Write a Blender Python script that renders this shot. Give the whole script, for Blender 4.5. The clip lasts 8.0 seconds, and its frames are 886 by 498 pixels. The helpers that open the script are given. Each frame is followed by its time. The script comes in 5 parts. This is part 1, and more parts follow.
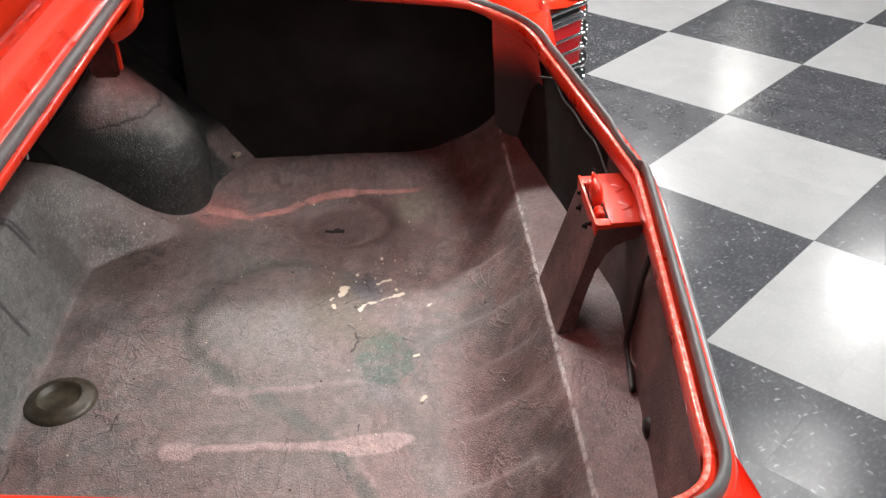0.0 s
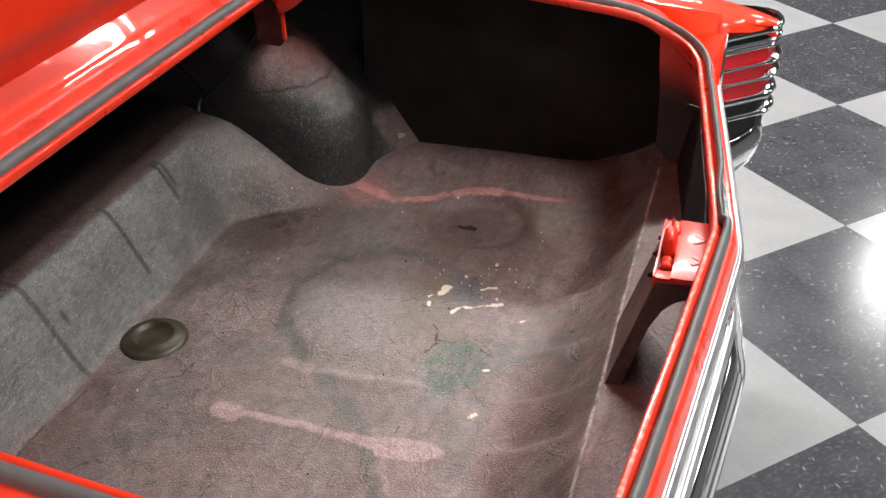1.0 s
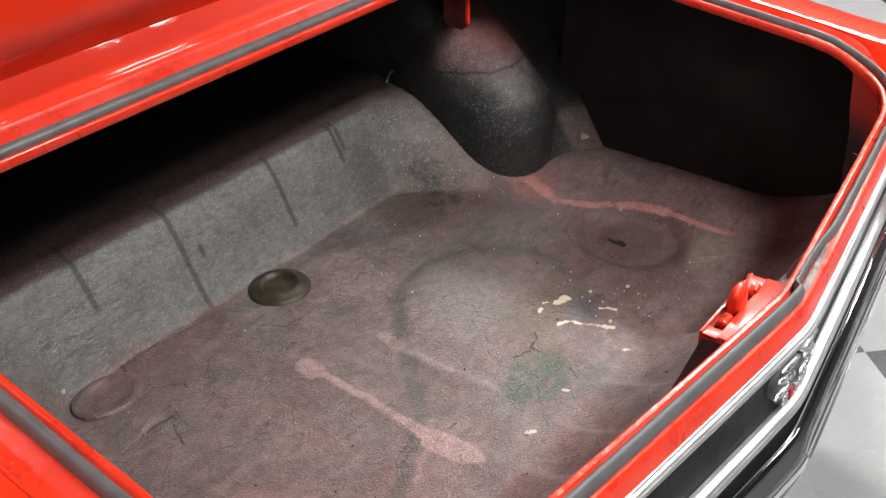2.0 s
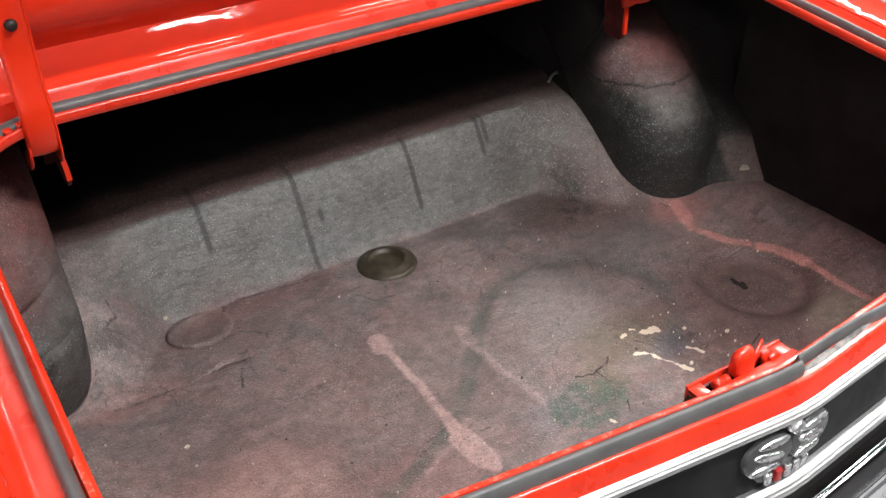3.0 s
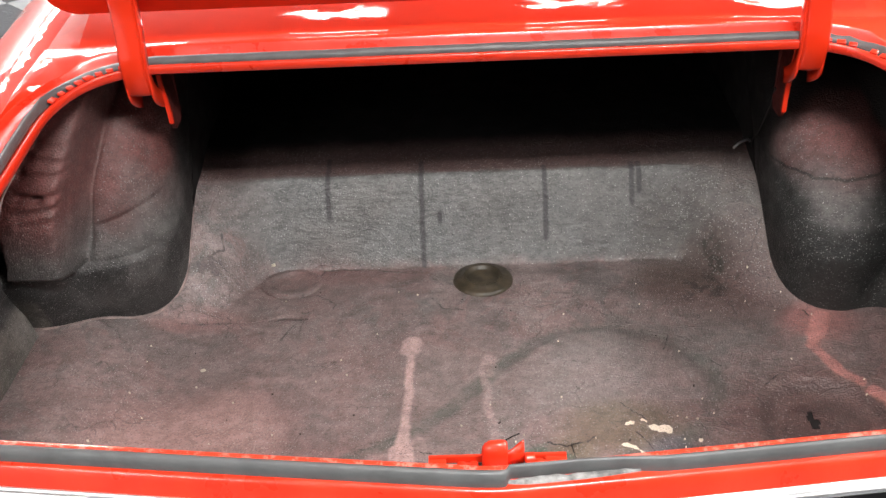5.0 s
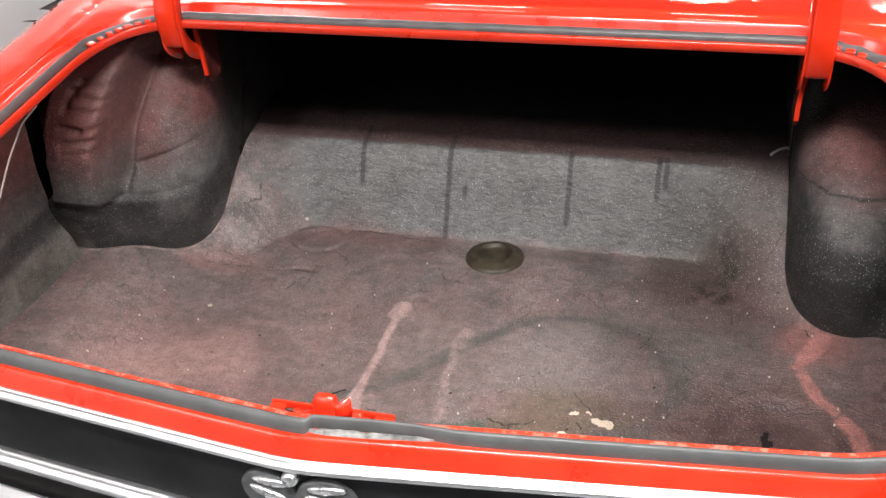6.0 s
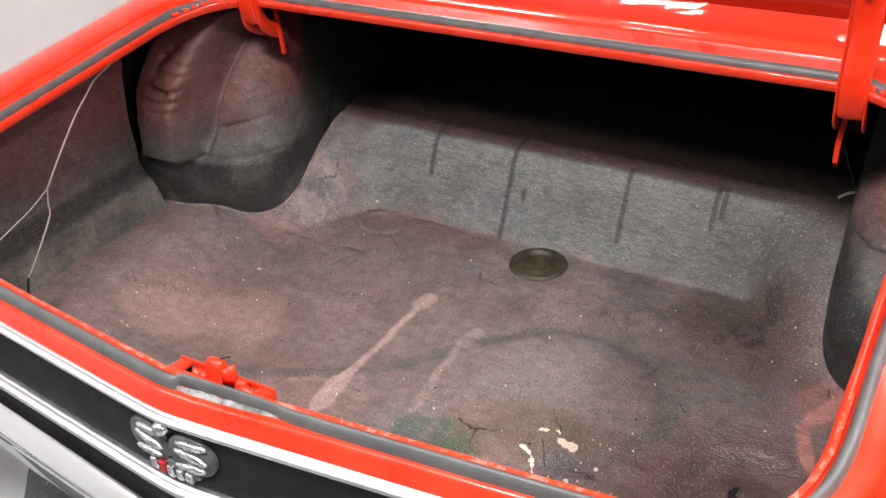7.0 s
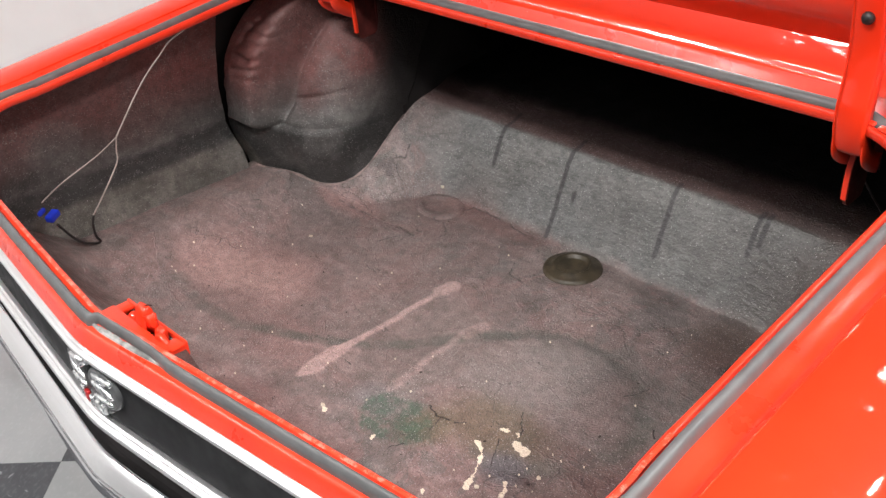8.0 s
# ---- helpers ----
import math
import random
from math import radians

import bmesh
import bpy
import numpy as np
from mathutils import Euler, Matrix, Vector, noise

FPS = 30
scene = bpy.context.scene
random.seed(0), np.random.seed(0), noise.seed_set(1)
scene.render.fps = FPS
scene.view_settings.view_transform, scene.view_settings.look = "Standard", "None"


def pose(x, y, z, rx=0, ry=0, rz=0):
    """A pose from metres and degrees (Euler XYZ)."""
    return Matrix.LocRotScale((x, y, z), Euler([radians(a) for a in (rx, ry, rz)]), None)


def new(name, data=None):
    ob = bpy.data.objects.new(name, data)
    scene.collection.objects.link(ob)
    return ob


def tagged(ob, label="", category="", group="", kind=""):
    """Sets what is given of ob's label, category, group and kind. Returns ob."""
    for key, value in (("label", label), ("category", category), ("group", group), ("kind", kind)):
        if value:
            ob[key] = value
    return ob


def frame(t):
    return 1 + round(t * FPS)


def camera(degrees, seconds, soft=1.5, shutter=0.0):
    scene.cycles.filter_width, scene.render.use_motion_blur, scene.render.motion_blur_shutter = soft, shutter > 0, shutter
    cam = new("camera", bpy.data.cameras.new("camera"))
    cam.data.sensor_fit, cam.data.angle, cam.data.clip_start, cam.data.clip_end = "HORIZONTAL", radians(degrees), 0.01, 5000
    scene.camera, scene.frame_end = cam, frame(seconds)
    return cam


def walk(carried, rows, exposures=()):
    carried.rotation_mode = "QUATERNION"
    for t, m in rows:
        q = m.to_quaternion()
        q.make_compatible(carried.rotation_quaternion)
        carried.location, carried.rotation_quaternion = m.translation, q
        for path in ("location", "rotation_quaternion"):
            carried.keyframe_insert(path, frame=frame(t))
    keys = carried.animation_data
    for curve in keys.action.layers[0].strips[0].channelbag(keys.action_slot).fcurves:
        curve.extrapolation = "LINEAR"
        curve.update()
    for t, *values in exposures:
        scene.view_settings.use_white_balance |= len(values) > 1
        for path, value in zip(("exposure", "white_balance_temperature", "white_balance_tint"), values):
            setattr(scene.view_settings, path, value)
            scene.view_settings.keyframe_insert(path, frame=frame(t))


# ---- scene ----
cam = camera(48.6, 8.0)
PATH = [
    (0.0, -1.3297, -0.5424, 1.5092, 57.709, 1.579, -92.902),
    (0.5, -1.2771, -0.7106, 1.5108, 57.404, 1.559, -83.717),
    (1.0, -1.2169, -0.8854, 1.5131, 57.246, 1.482, -72.953),
    (1.5, -1.1317, -1.0390, 1.5137, 57.113, 1.571, -62.384),
    (3.0, -0.7724, -1.4203, 1.5283, 56.777, 1.721, -32.538),
    (3.5, -0.6040, -1.5115, 1.5320, 57.642, 1.862, -23.865),
    (4.0, -0.4124, -1.5958, 1.5350, 58.587, 2.063, -15.258),
    (4.5, -0.2204, -1.6477, 1.5357, 58.472, 2.286, -7.258),
    (6.0, 0.3972, -1.6523, 1.5358, 57.783, 2.738, 14.288),
    (6.5, 0.5981, -1.5861, 1.5328, 58.039, 2.990, 21.808),
    (7.0, 0.7850, -1.5088, 1.5274, 58.299, 3.044, 30.440),
    (7.5, 0.9535, -1.4020, 1.5197, 58.426, 3.180, 38.181),
    (8.0, 1.1114, -1.2757, 1.5162, 58.483, 3.331, 45.645),
]
walk(cam, [(t, pose(*p)) for t, *p in PATH],
     exposures=((0.0, 0.48), (1.5, 0.32), (3.0, 0.36), (4.5, 0.58), (6.5, 0.60), (8.0, 0.54)))

# ---- light: closed showroom with ceiling lamps ----
world = bpy.data.worlds.new("showroom_world")
scene.world = world
world.use_nodes = True
world.node_tree.nodes["Background"].inputs[0].default_value = (0.9, 0.93, 1.0, 1)
world.node_tree.nodes["Background"].inputs[1].default_value = 0.02

ROOM_X0, ROOM_X1, ROOM_Y0, ROOM_Y1, ROOM_H = -2.6, 11.5, -7.0, 6.0, 3.4
# x, y, length, width, turn, watts and beam angle of each ceiling lamp
LAMPS = [
    (0.45, -2.05, 1.3, 0.30, 0, 100, 180),
    (2.9, 0.2, 2.4, 0.30, 90, 155, 180),
    (-0.62, 1.60, 0.40, 0.28, 0, 8, 180),
    (0.50, 1.60, 0.36, 0.28, 0, 8, 180),
    (1.50, 1.65, 0.40, 0.28, 0, 8, 180),
    # added without a known source, to brighten the west wall and deck
    (-2.2, 3.9, 1.8, 0.30, 90, 125, 180),
    (5.4, -0.7, 0.6, 0.5, 0, 48, 180),
    (6.45, -2.5, 0.6, 0.6, 0, 60, 180),
    (5.3, -4.4, 0.6, 0.6, 0, 30, 180),
    (3.3, -3.0, 0.6, 0.6, 0, 10, 180),
    (9.6, -4.5, 0.6, 0.25, 0, 9, 180),
    # extra lamp, not a known one: lightens the wall the bumper reflects
    (-2.3, -4.0, 2.6, 0.30, 90, 32, 180),
]


# ---- material helpers ----
class Nodes:
    """A small wrapper that chains shader nodes."""

    def __init__(self, name):
        self.mat = bpy.data.materials.new(name)
        self.mat.use_nodes = True
        self.tree = self.mat.node_tree
        self.bsdf = self.tree.nodes["Principled BSDF"]

    def put(self, socket, value):
        if hasattr(value, "is_linked"):
            self.tree.links.new(value, socket)
        elif isinstance(value, (tuple, list)) and len(value) == 3 and socket.type == "RGBA":
            socket.default_value = (*value, 1)
        else:
            socket.default_value = value

    def set(self, **inputs):
        for key, value in inputs.items():
            self.put(self.bsdf.inputs[key.replace("_", " ")], value)
        return self.mat

    def node(self, kind, **inputs):
        n = self.tree.nodes.new(kind)
        for key, value in inputs.items():
            self.put(n.inputs[key.replace("_", " ")], value)
        return n

    def coords(self, which="Object"):
        return self.tree.nodes.new("ShaderNodeTexCoord").outputs[which]

    def noise(self, at, scale, detail=4.0, rough=0.55, warp=0.0):
        return self.node("ShaderNodeTexNoise", Vector=at, Scale=scale, Detail=detail, Roughness=rough, Distortion=warp).outputs[0]

    def math(self, op, a, b=0.0, c=0.0):
        n = self.tree.nodes.new("ShaderNodeMath")
        n.operation = op
        for i, v in enumerate((a, b, c)):
            self.put(n.inputs[i], v)
        return n.outputs[0]

    def ramp(self, v, lo, hi, a=0.0, b=1.0):
        n = self.node("ShaderNodeMapRange")
        n.interpolation_type = "SMOOTHSTEP"
        for i, x in enumerate((v, lo, hi, a, b)):
            self.put(n.inputs[i], x)
        return n.outputs[0]

    def mix(self, f, a, b, mode="MIX"):
        n = self.tree.nodes.new("ShaderNodeMix")
        n.data_type = "RGBA"
        n.blend_type = mode
        self.put(n.inputs[0], f)
        self.put(n.inputs[6], a)
        self.put(n.inputs[7], b)
        return n.outputs[2]

    def vec(self, op, a, b):
        n = self.tree.nodes.new("ShaderNodeVectorMath")
        n.operation = op
        self.put(n.inputs[0], a)
        self.put(n.inputs[1], b)
        return n.outputs["Value"] if op in ("LENGTH", "DOT_PRODUCT", "DISTANCE") else n.outputs[0]

    def warp(self, at, scale, amount):
        n = self.node("ShaderNodeTexNoise", Vector=at, Scale=scale, Detail=3.0)
        d = self.vec("SUBTRACT", n.outputs[1], (0.5, 0.5, 0.5))
        s = self.vec("MULTIPLY", d, (amount * 2,) * 3)
        return self.vec("ADD", at, s)

    def xyz(self, at):
        n = self.node("ShaderNodeSeparateXYZ", Vector=at)
        return n.outputs

    def flat(self, at):
        return self.vec("MULTIPLY", at, (1, 1, 0))

    def streak(self, at, a, b, r, soft):
        """A stain along the segment a-b in plan, r wide and fading over soft."""
        ax, ay = a
        dx, dy = b[0] - ax, b[1] - ay
        rel = self.vec("SUBTRACT", self.flat(at), (ax, ay, 0))
        h = self.math("DIVIDE", self.vec("DOT_PRODUCT", rel, (dx, dy, 0)), max(dx * dx + dy * dy, 1e-6))
        h = self.math("MINIMUM", self.math("MAXIMUM", h, 0.0), 1.0)
        comb = self.node("ShaderNodeCombineXYZ", X=self.math("MULTIPLY", h, dx), Y=self.math("MULTIPLY", h, dy))
        d = self.vec("DISTANCE", rel, comb.outputs[0])
        return self.ramp(d, r, r + soft, 1.0, 0.0)

    def ring(self, at, c, radius, half, soft):
        d = self.vec("DISTANCE", self.flat(at), (*c, 0))
        d = self.math("ABSOLUTE", self.math("SUBTRACT", d, radius))
        return self.ramp(d, half, half + soft, 1.0, 0.0)

    def blob(self, at, c, rx, ry, soft):
        q = self.vec("MULTIPLY", self.vec("SUBTRACT", self.flat(at), (*c, 0)), (1 / rx, 1 / ry, 0))
        return self.ramp(self.vec("LENGTH", q, (0, 0, 0)), 1 - soft, 1 + soft, 1.0, 0.0)

    def bump(self, height, strength=0.3, distance=0.002, normal=None):
        n = self.node("ShaderNodeBump", Strength=strength, Distance=distance, Height=height)
        if normal is not None:
            self.put(n.inputs["Normal"], normal)
        return n.outputs[0]


def mat_paint():
    m = Nodes("red_car_paint")
    at = m.coords()
    flake = m.noise(at, 900.0, 2.0)
    haze = m.noise(at, 3.0, 4.0)
    col = m.mix(m.ramp(haze, 0.3, 0.7), (0.74, 0.030, 0.0075), (0.81, 0.038, 0.010))
    wave = m.math("ADD", m.math("MULTIPLY", m.noise(at, 160.0, 2.0), 0.02), m.noise(m.vec("MULTIPLY", at, (1.0, 2.2, 1.0)), 5.5, 2.0, 0.4, 0.6))
    peel = m.bump(wave, 0.40, 0.012)
    return m.set(Base_Color=col, Roughness=m.ramp(flake, 0.3, 0.7, 0.45, 0.55), Coat_Weight=1.0,
                 Coat_Roughness=m.ramp(haze, 0.2, 0.8, 0.03, 0.08), Coat_Normal=peel, Specular_IOR_Level=0.08)


def mat_lip_paint():
    """The same red on the lip and latch, brushed over older paint, with chips."""
    m = Nodes("worn_red_lip_paint")
    at = m.coords()
    big = m.noise(at, 14.0, 5.0)
    chips = m.ramp(m.noise(at, 90.0, 5.0, 0.7), 0.70, 0.72)
    col = m.mix(m.ramp(big, 0.35, 0.7), (0.70, 0.030, 0.009), (0.79, 0.042, 0.013))
    col = m.mix(chips, col, (0.62, 0.22, 0.15))
    return m.set(Base_Color=col, Roughness=m.ramp(big, 0.2, 0.8, 0.22, 0.42), Coat_Weight=0.5, Coat_Roughness=0.12,
                 Normal=m.bump(m.noise(at, 120.0, 4.0), 0.25, 0.0015))


def mat_worn_edge():
    """Lip edge rubbed through to pale primer in spots."""
    m = Nodes("worn_lip_edge")
    at = m.coords()
    bare = m.ramp(m.noise(at, 90.0, 6.0, 0.7), 0.50, 0.60)
    col = m.mix(m.math("MULTIPLY", bare, 0.55), (0.72, 0.050, 0.020), (0.72, 0.34, 0.27))
    return m.set(Base_Color=col, Roughness=0.3, Coat_Weight=0.4, Coat_Roughness=0.1, Normal=m.bump(m.noise(at, 160.0, 4.0), 0.5, 0.0015))


def mat_gusset():
    """Red overspray that fades downwards to near black."""
    m = Nodes("red_overspray_on_dark")
    at = m.coords()
    pz = m.xyz(m.warp(at, 9.0, 0.03))[2]
    f = m.ramp(pz, 0.650, 0.745)
    speck = m.ramp(m.noise(at, 240.0, 3.0, 0.7), 0.35, 0.65, 0.7, 1.0)
    return m.set(Base_Color=m.mix(m.math("MULTIPLY", f, speck), (0.035, 0.030, 0.030), (0.74, 0.075, 0.050)), Roughness=0.45,
                 Normal=m.bump(m.noise(at, 150.0, 3.0), 0.3, 0.001))


def spatter(m, at, base, light=0.5, sparkle=0.35):
    """Fleck colours and painted glints over a base, as in spatter paint; returns colour and the relief."""
    v = m.node("ShaderNodeTexVoronoi", Vector=at, Scale=300.0)
    cell = m.xyz(v.outputs["Color"])
    zone = m.ramp(m.noise(at, 7.0, 4.0, 0.6), 0.35, 0.62, 0.30, 1.0)
    pick = m.ramp(cell[0], 0.74, 0.80)
    near = m.ramp(v.outputs["Distance"], 0.20, 0.42, 1.0, 0.0)
    fleck = m.math("MULTIPLY", m.math("MULTIPLY", pick, near), zone)
    black = m.math("MULTIPLY", m.ramp(cell[1], 0.56, 0.64), m.ramp(v.outputs["Distance"], 0.30, 0.55, 1.0, 0.0))
    # larger flecks, the bright ones painted glints, drawn out a little along the brush's way
    wide = m.vec("MULTIPLY", m.warp(at, 60.0, 0.004), (0.55, 1.0, 1.0))
    v2 = m.node("ShaderNodeTexVoronoi", Vector=wide, Scale=310.0)
    cell2 = m.xyz(v2.outputs["Color"])
    size = m.ramp(cell2[2], 0.0, 1.0, 0.02, 0.20)
    spot = m.ramp(v2.outputs["Distance"], size, m.math("ADD", size, 0.08), 1.0, 0.0)
    bright = m.math("MULTIPLY", m.math("MULTIPLY", m.ramp(cell2[0], 0.50, 0.92), spot), sparkle)
    gloom = m.math("MULTIPLY", m.math("MULTIPLY", m.ramp(cell2[1], 0.72, 0.86), spot), 0.6)
    # small pale specks, glints among them put into the colour
    v3 = m.node("ShaderNodeTexVoronoi", Vector=m.warp(at, 90.0, 0.003), Scale=130.0)
    crumb = m.math("MULTIPLY", m.ramp(m.math("ADD", m.xyz(v3.outputs["Color"])[1], m.ramp(m.noise(at, 5.0, 3.0), 0.40, 0.62, 0.0, 0.045)), 0.962, 0.970), m.ramp(v3.outputs["Distance"], 0.06, 0.12, 1.0, 0.0))
    mottle = m.ramp(m.noise(m.vec("MULTIPLY", at, (0.8, 1.0, 1.0)), 46.0, 8.0, 0.78), 0.36, 0.64, 0.78, 1.22)
    base = m.mix(1.0, base, m.node("ShaderNodeCombineXYZ", X=mottle, Y=mottle, Z=mottle).outputs[0], "MULTIPLY")
    col = m.mix(m.math("MULTIPLY", black, 0.40), base, (0.022, 0.021, 0.022))
    col = m.mix(gloom, col, (0.030, 0.028, 0.028))
    col = m.mix(m.math("MULTIPLY", fleck, light), col, (0.62, 0.61, 0.60))
    col = m.mix(bright, col, (0.80, 0.79, 0.77))
    col = m.mix(m.math("MULTIPLY", crumb, 0.75), col, (0.76, 0.73, 0.69))
    pebble = m.math("SUBTRACT", 1.0, v.outputs["Distance"])
    relief = m.math("ADD", m.math("MULTIPLY", pebble, 0.55), m.math("MULTIPLY", m.noise(at, 90.0, 5.0, 0.65), 0.8))
    relief = m.math("ADD", relief, m.math("MULTIPLY", spot, m.ramp(cell2[0], 0.3, 0.9, 0.0, 2.6)))
    return col, relief, m.math("MULTIPLY", spot, m.ramp(cell2[0], 0.4, 0.7))


def lines(m, at, runs, soft):
    """The strongest of several streaks; each run is a width and the points it goes through."""
    out = None
    for r, *pts in runs:
        for a, b in zip(pts, pts[1:]):
            c = m.streak(at, a, b, r, soft)
            out = c if out is None else m.math("MAXIMUM", out, c)
    return out


def tint_blobs(m, at, col, blobs):
    """Soft stains, painted shade and sheen: centre, radii, how strong, and the colour."""
    for cx, cy, rx, ry, amount, tint in blobs:
        col = m.mix(m.math("MULTIPLY", m.blob(at, (cx, cy), rx, ry, 0.45), amount), col, tint)
    return col


def mat_trunk_floor():
    m = Nodes("spatter_painted_trunk_floor")
    at = m.coords()
    bent = m.warp(at, 9.0, 0.018)
    fine = m.warp(m.warp(at, 32.0, 0.006), 90.0, 0.003)
    px, py, pz = m.xyz(m.warp(at, 14.0, 0.010))
    mauve = m.mix(m.ramp(m.noise(at, 6.0, 5.0), 0.32, 0.68), (0.138, 0.104, 0.099), (0.236, 0.182, 0.174))
    grey = m.mix(m.ramp(m.noise(at, 11.0, 4.0), 0.3, 0.7), (0.118, 0.115, 0.111), (0.186, 0.182, 0.175))
    patch = m.ramp(m.noise(at, 4.2, 4.0, 0.6, 0.6), 0.46, 0.66)
    col = m.mix(m.math("MULTIPLY", patch, 0.62), mauve, grey)
    smear = m.noise(m.vec("MULTIPLY", m.warp(at, 3.0, 0.08), (1.0, 2.8, 1.0)), 9.0, 6.0, 0.65, 0.8)
    col = m.mix(m.ramp(smear, 0.54, 0.64, 0.0, 0.60), col, (0.27, 0.205, 0.195))
    col = m.mix(m.ramp(smear, 0.45, 0.36, 0.0, 0.66), col, (0.070, 0.050, 0.047))
    # thick strokes of a second coat, with an edge where each stops
    coat = m.noise(m.vec("MULTIPLY", m.warp(at, 5.0, 0.05), (1.0, 1.7, 1.0)), 5.5, 3.0, 0.55, 1.2)
    ledge = m.math("MULTIPLY", m.ramp(coat, 0.50, 0.508), m.ramp(coat, 0.53, 0.515))
    col = m.mix(m.ramp(coat, 0.50, 0.510, 0.0, 0.44), col, (0.205, 0.125, 0.118))
    second = m.noise(m.vec("MULTIPLY", m.warp(at, 7.0, 0.04), (1.6, 1.0, 1.0)), 8.5, 3.0, 0.5, 0.9)
    col = m.mix(m.ramp(second, 0.55, 0.562, 0.0, 0.54), col, (0.118, 0.110, 0.106))
    grime = m.noise(m.warp(at, 12.0, 0.03), 19.0, 8.0, 0.72)
    col = m.mix(m.ramp(grime, 0.54, 0.60, 0.0, 0.46), col, (0.070, 0.058, 0.052))
    col = m.mix(m.ramp(grime, 0.45, 0.39, 0.0, 0.46), col, (0.290, 0.228, 0.218))
    # grey kick panel between the two side ramps, cleaner than the floor
    kick = m.math("MULTIPLY", m.ramp(py, 0.143, 0.165), m.ramp(m.math("ABSOLUTE", px), 0.40, 0.60, 1.0, 0.22))
    col = m.mix(kick, col, m.mix(m.ramp(m.noise(at, 5.0, 3.0), 0.35, 0.65), grey, (0.160, 0.162, 0.160)))
    # past the fold the shelf turns reddish brown, dimmed by painted shade
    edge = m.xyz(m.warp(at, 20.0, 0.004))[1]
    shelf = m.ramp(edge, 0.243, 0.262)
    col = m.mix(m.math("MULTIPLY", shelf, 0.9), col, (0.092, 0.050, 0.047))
    col = tint_blobs(m, bent, col, (
        (0.50, 0.02, 0.15, 0.10, 0.75, (0.115, 0.060, 0.056)),
        (0.58, -0.42, 0.20, 0.20, 0.70, (0.105, 0.058, 0.054)),
        (0.36, -0.16, 0.22, 0.14, 0.40, (0.150, 0.138, 0.130)),
        (-0.02, -0.30, 0.20, 0.14, 0.45, (0.165, 0.150, 0.140)),
        (0.20, -0.26, 0.15, 0.13, 0.55, (0.215, 0.190, 0.184)),
        # pinkish left floor, with its sheen lightened into the colour
        (-0.36, -0.34, 0.44, 0.30, 0.40, (0.225, 0.162, 0.154)),
        # right kick end and ramp, their shade painted on
        (0.52, 0.20, 0.20, 0.12, 0.50, (0.070, 0.058, 0.054)),
        (0.58, 0.06, 0.20, 0.20, 0.35, (0.090, 0.070, 0.064)),
    ))
    col = tint_blobs(m, bent, col, (
        (-0.52, -0.36, 0.17, 0.10, 0.55, (0.27, 0.165, 0.155)),
        (-0.30, -0.47, 0.16, 0.07, 0.40, (0.22, 0.130, 0.122)),
        (-0.55, -0.03, 0.09, 0.035, 0.50, (0.27, 0.155, 0.145)),
        (-0.50, -0.36, 0.15, 0.06, 0.60, (0.36, 0.235, 0.220)),
        (-0.60, -0.42, 0.11, 0.05, 0.55, (0.36, 0.235, 0.220)),
        (-0.10, -0.62, 0.20, 0.05, 0.50, (0.21, 0.120, 0.115)),
        (-0.25, 0.120, 0.15, 0.032, 0.65, (0.185, 0.105, 0.098)),
        (-0.345, 0.080, 0.14, 0.085, 0.45, (0.190, 0.115, 0.108)),
        (-0.625, -0.055, 0.045, 0.020, 0.60, (0.28, 0.165, 0.155)),
        (-0.450, -0.290, 0.055, 0.035, 0.55, (0.29, 0.190, 0.178)),
        (0.125, -0.385, 0.060, 0.042, 0.45, (0.235, 0.150, 0.145)),
        (0.38, 0.060, 0.075, 0.060, 0.60, (0.085, 0.058, 0.050)),
        (0.66, -0.095, 0.070, 0.055, 0.70, (0.34, 0.150, 0.138)),
        (0.76, -0.16, 0.08, 0.07, 0.45, (0.21, 0.150, 0.142)),
    ))
    col = tint_blobs(m, bent, col, (
        (0.235, -0.385, 0.105, 0.065, 0.70, (0.120, 0.094, 0.062)),
        (0.142, -0.452, 0.042, 0.048, 0.75, (0.125, 0.100, 0.066)),
        (0.308, -0.445, 0.036, 0.034, 0.85, (0.118, 0.115, 0.126)),
        (0.020, -0.470, 0.050, 0.035, 0.55, (0.170, 0.160, 0.165)),
        (0.635, -0.545, 0.07, 0.05, 0.60, (0.185, 0.165, 0.130)),
        (0.43, 0.10, 0.10, 0.055, 0.55, (0.072, 0.050, 0.042)),
        (0.590, -0.385, 0.110, 0.115, 0.60, (0.060, 0.040, 0.037)),
        (0.470, -0.470, 0.10, 0.08, 0.45, (0.085, 0.058, 0.053)),
    ))
    col = m.mix(m.math("MULTIPLY", m.ramp(py, -0.745, -0.775), 0.6), col, (0.215, 0.098, 0.092))
    # dish rim's shading put into the colour: dark edge, lighter ring inside
    dish = m.warp(at, 14.0, 0.010)
    col = m.mix(m.math("MULTIPLY", m.ring(dish, (0.588, -0.385), 0.108, 0.002, 0.014), 0.34), col, (0.045, 0.030, 0.028))
    col = m.mix(m.math("MULTIPLY", m.ring(dish, (0.588, -0.385), 0.085, 0.004, 0.012), 0.24), col, (0.190, 0.120, 0.112))
    green = (0.052, 0.076, 0.064)
    mossy = m.math("MULTIPLY", m.blob(m.warp(m.warp(at, 16.0, 0.034), 60.0, 0.008), (0.085, -0.480), 0.078, 0.048, 0.10), m.ramp(m.noise(at, 38.0, 6.0, 0.7), 0.38, 0.60, 0.12, 0.80))
    col = m.mix(mossy, col, (0.046, 0.092, 0.066))
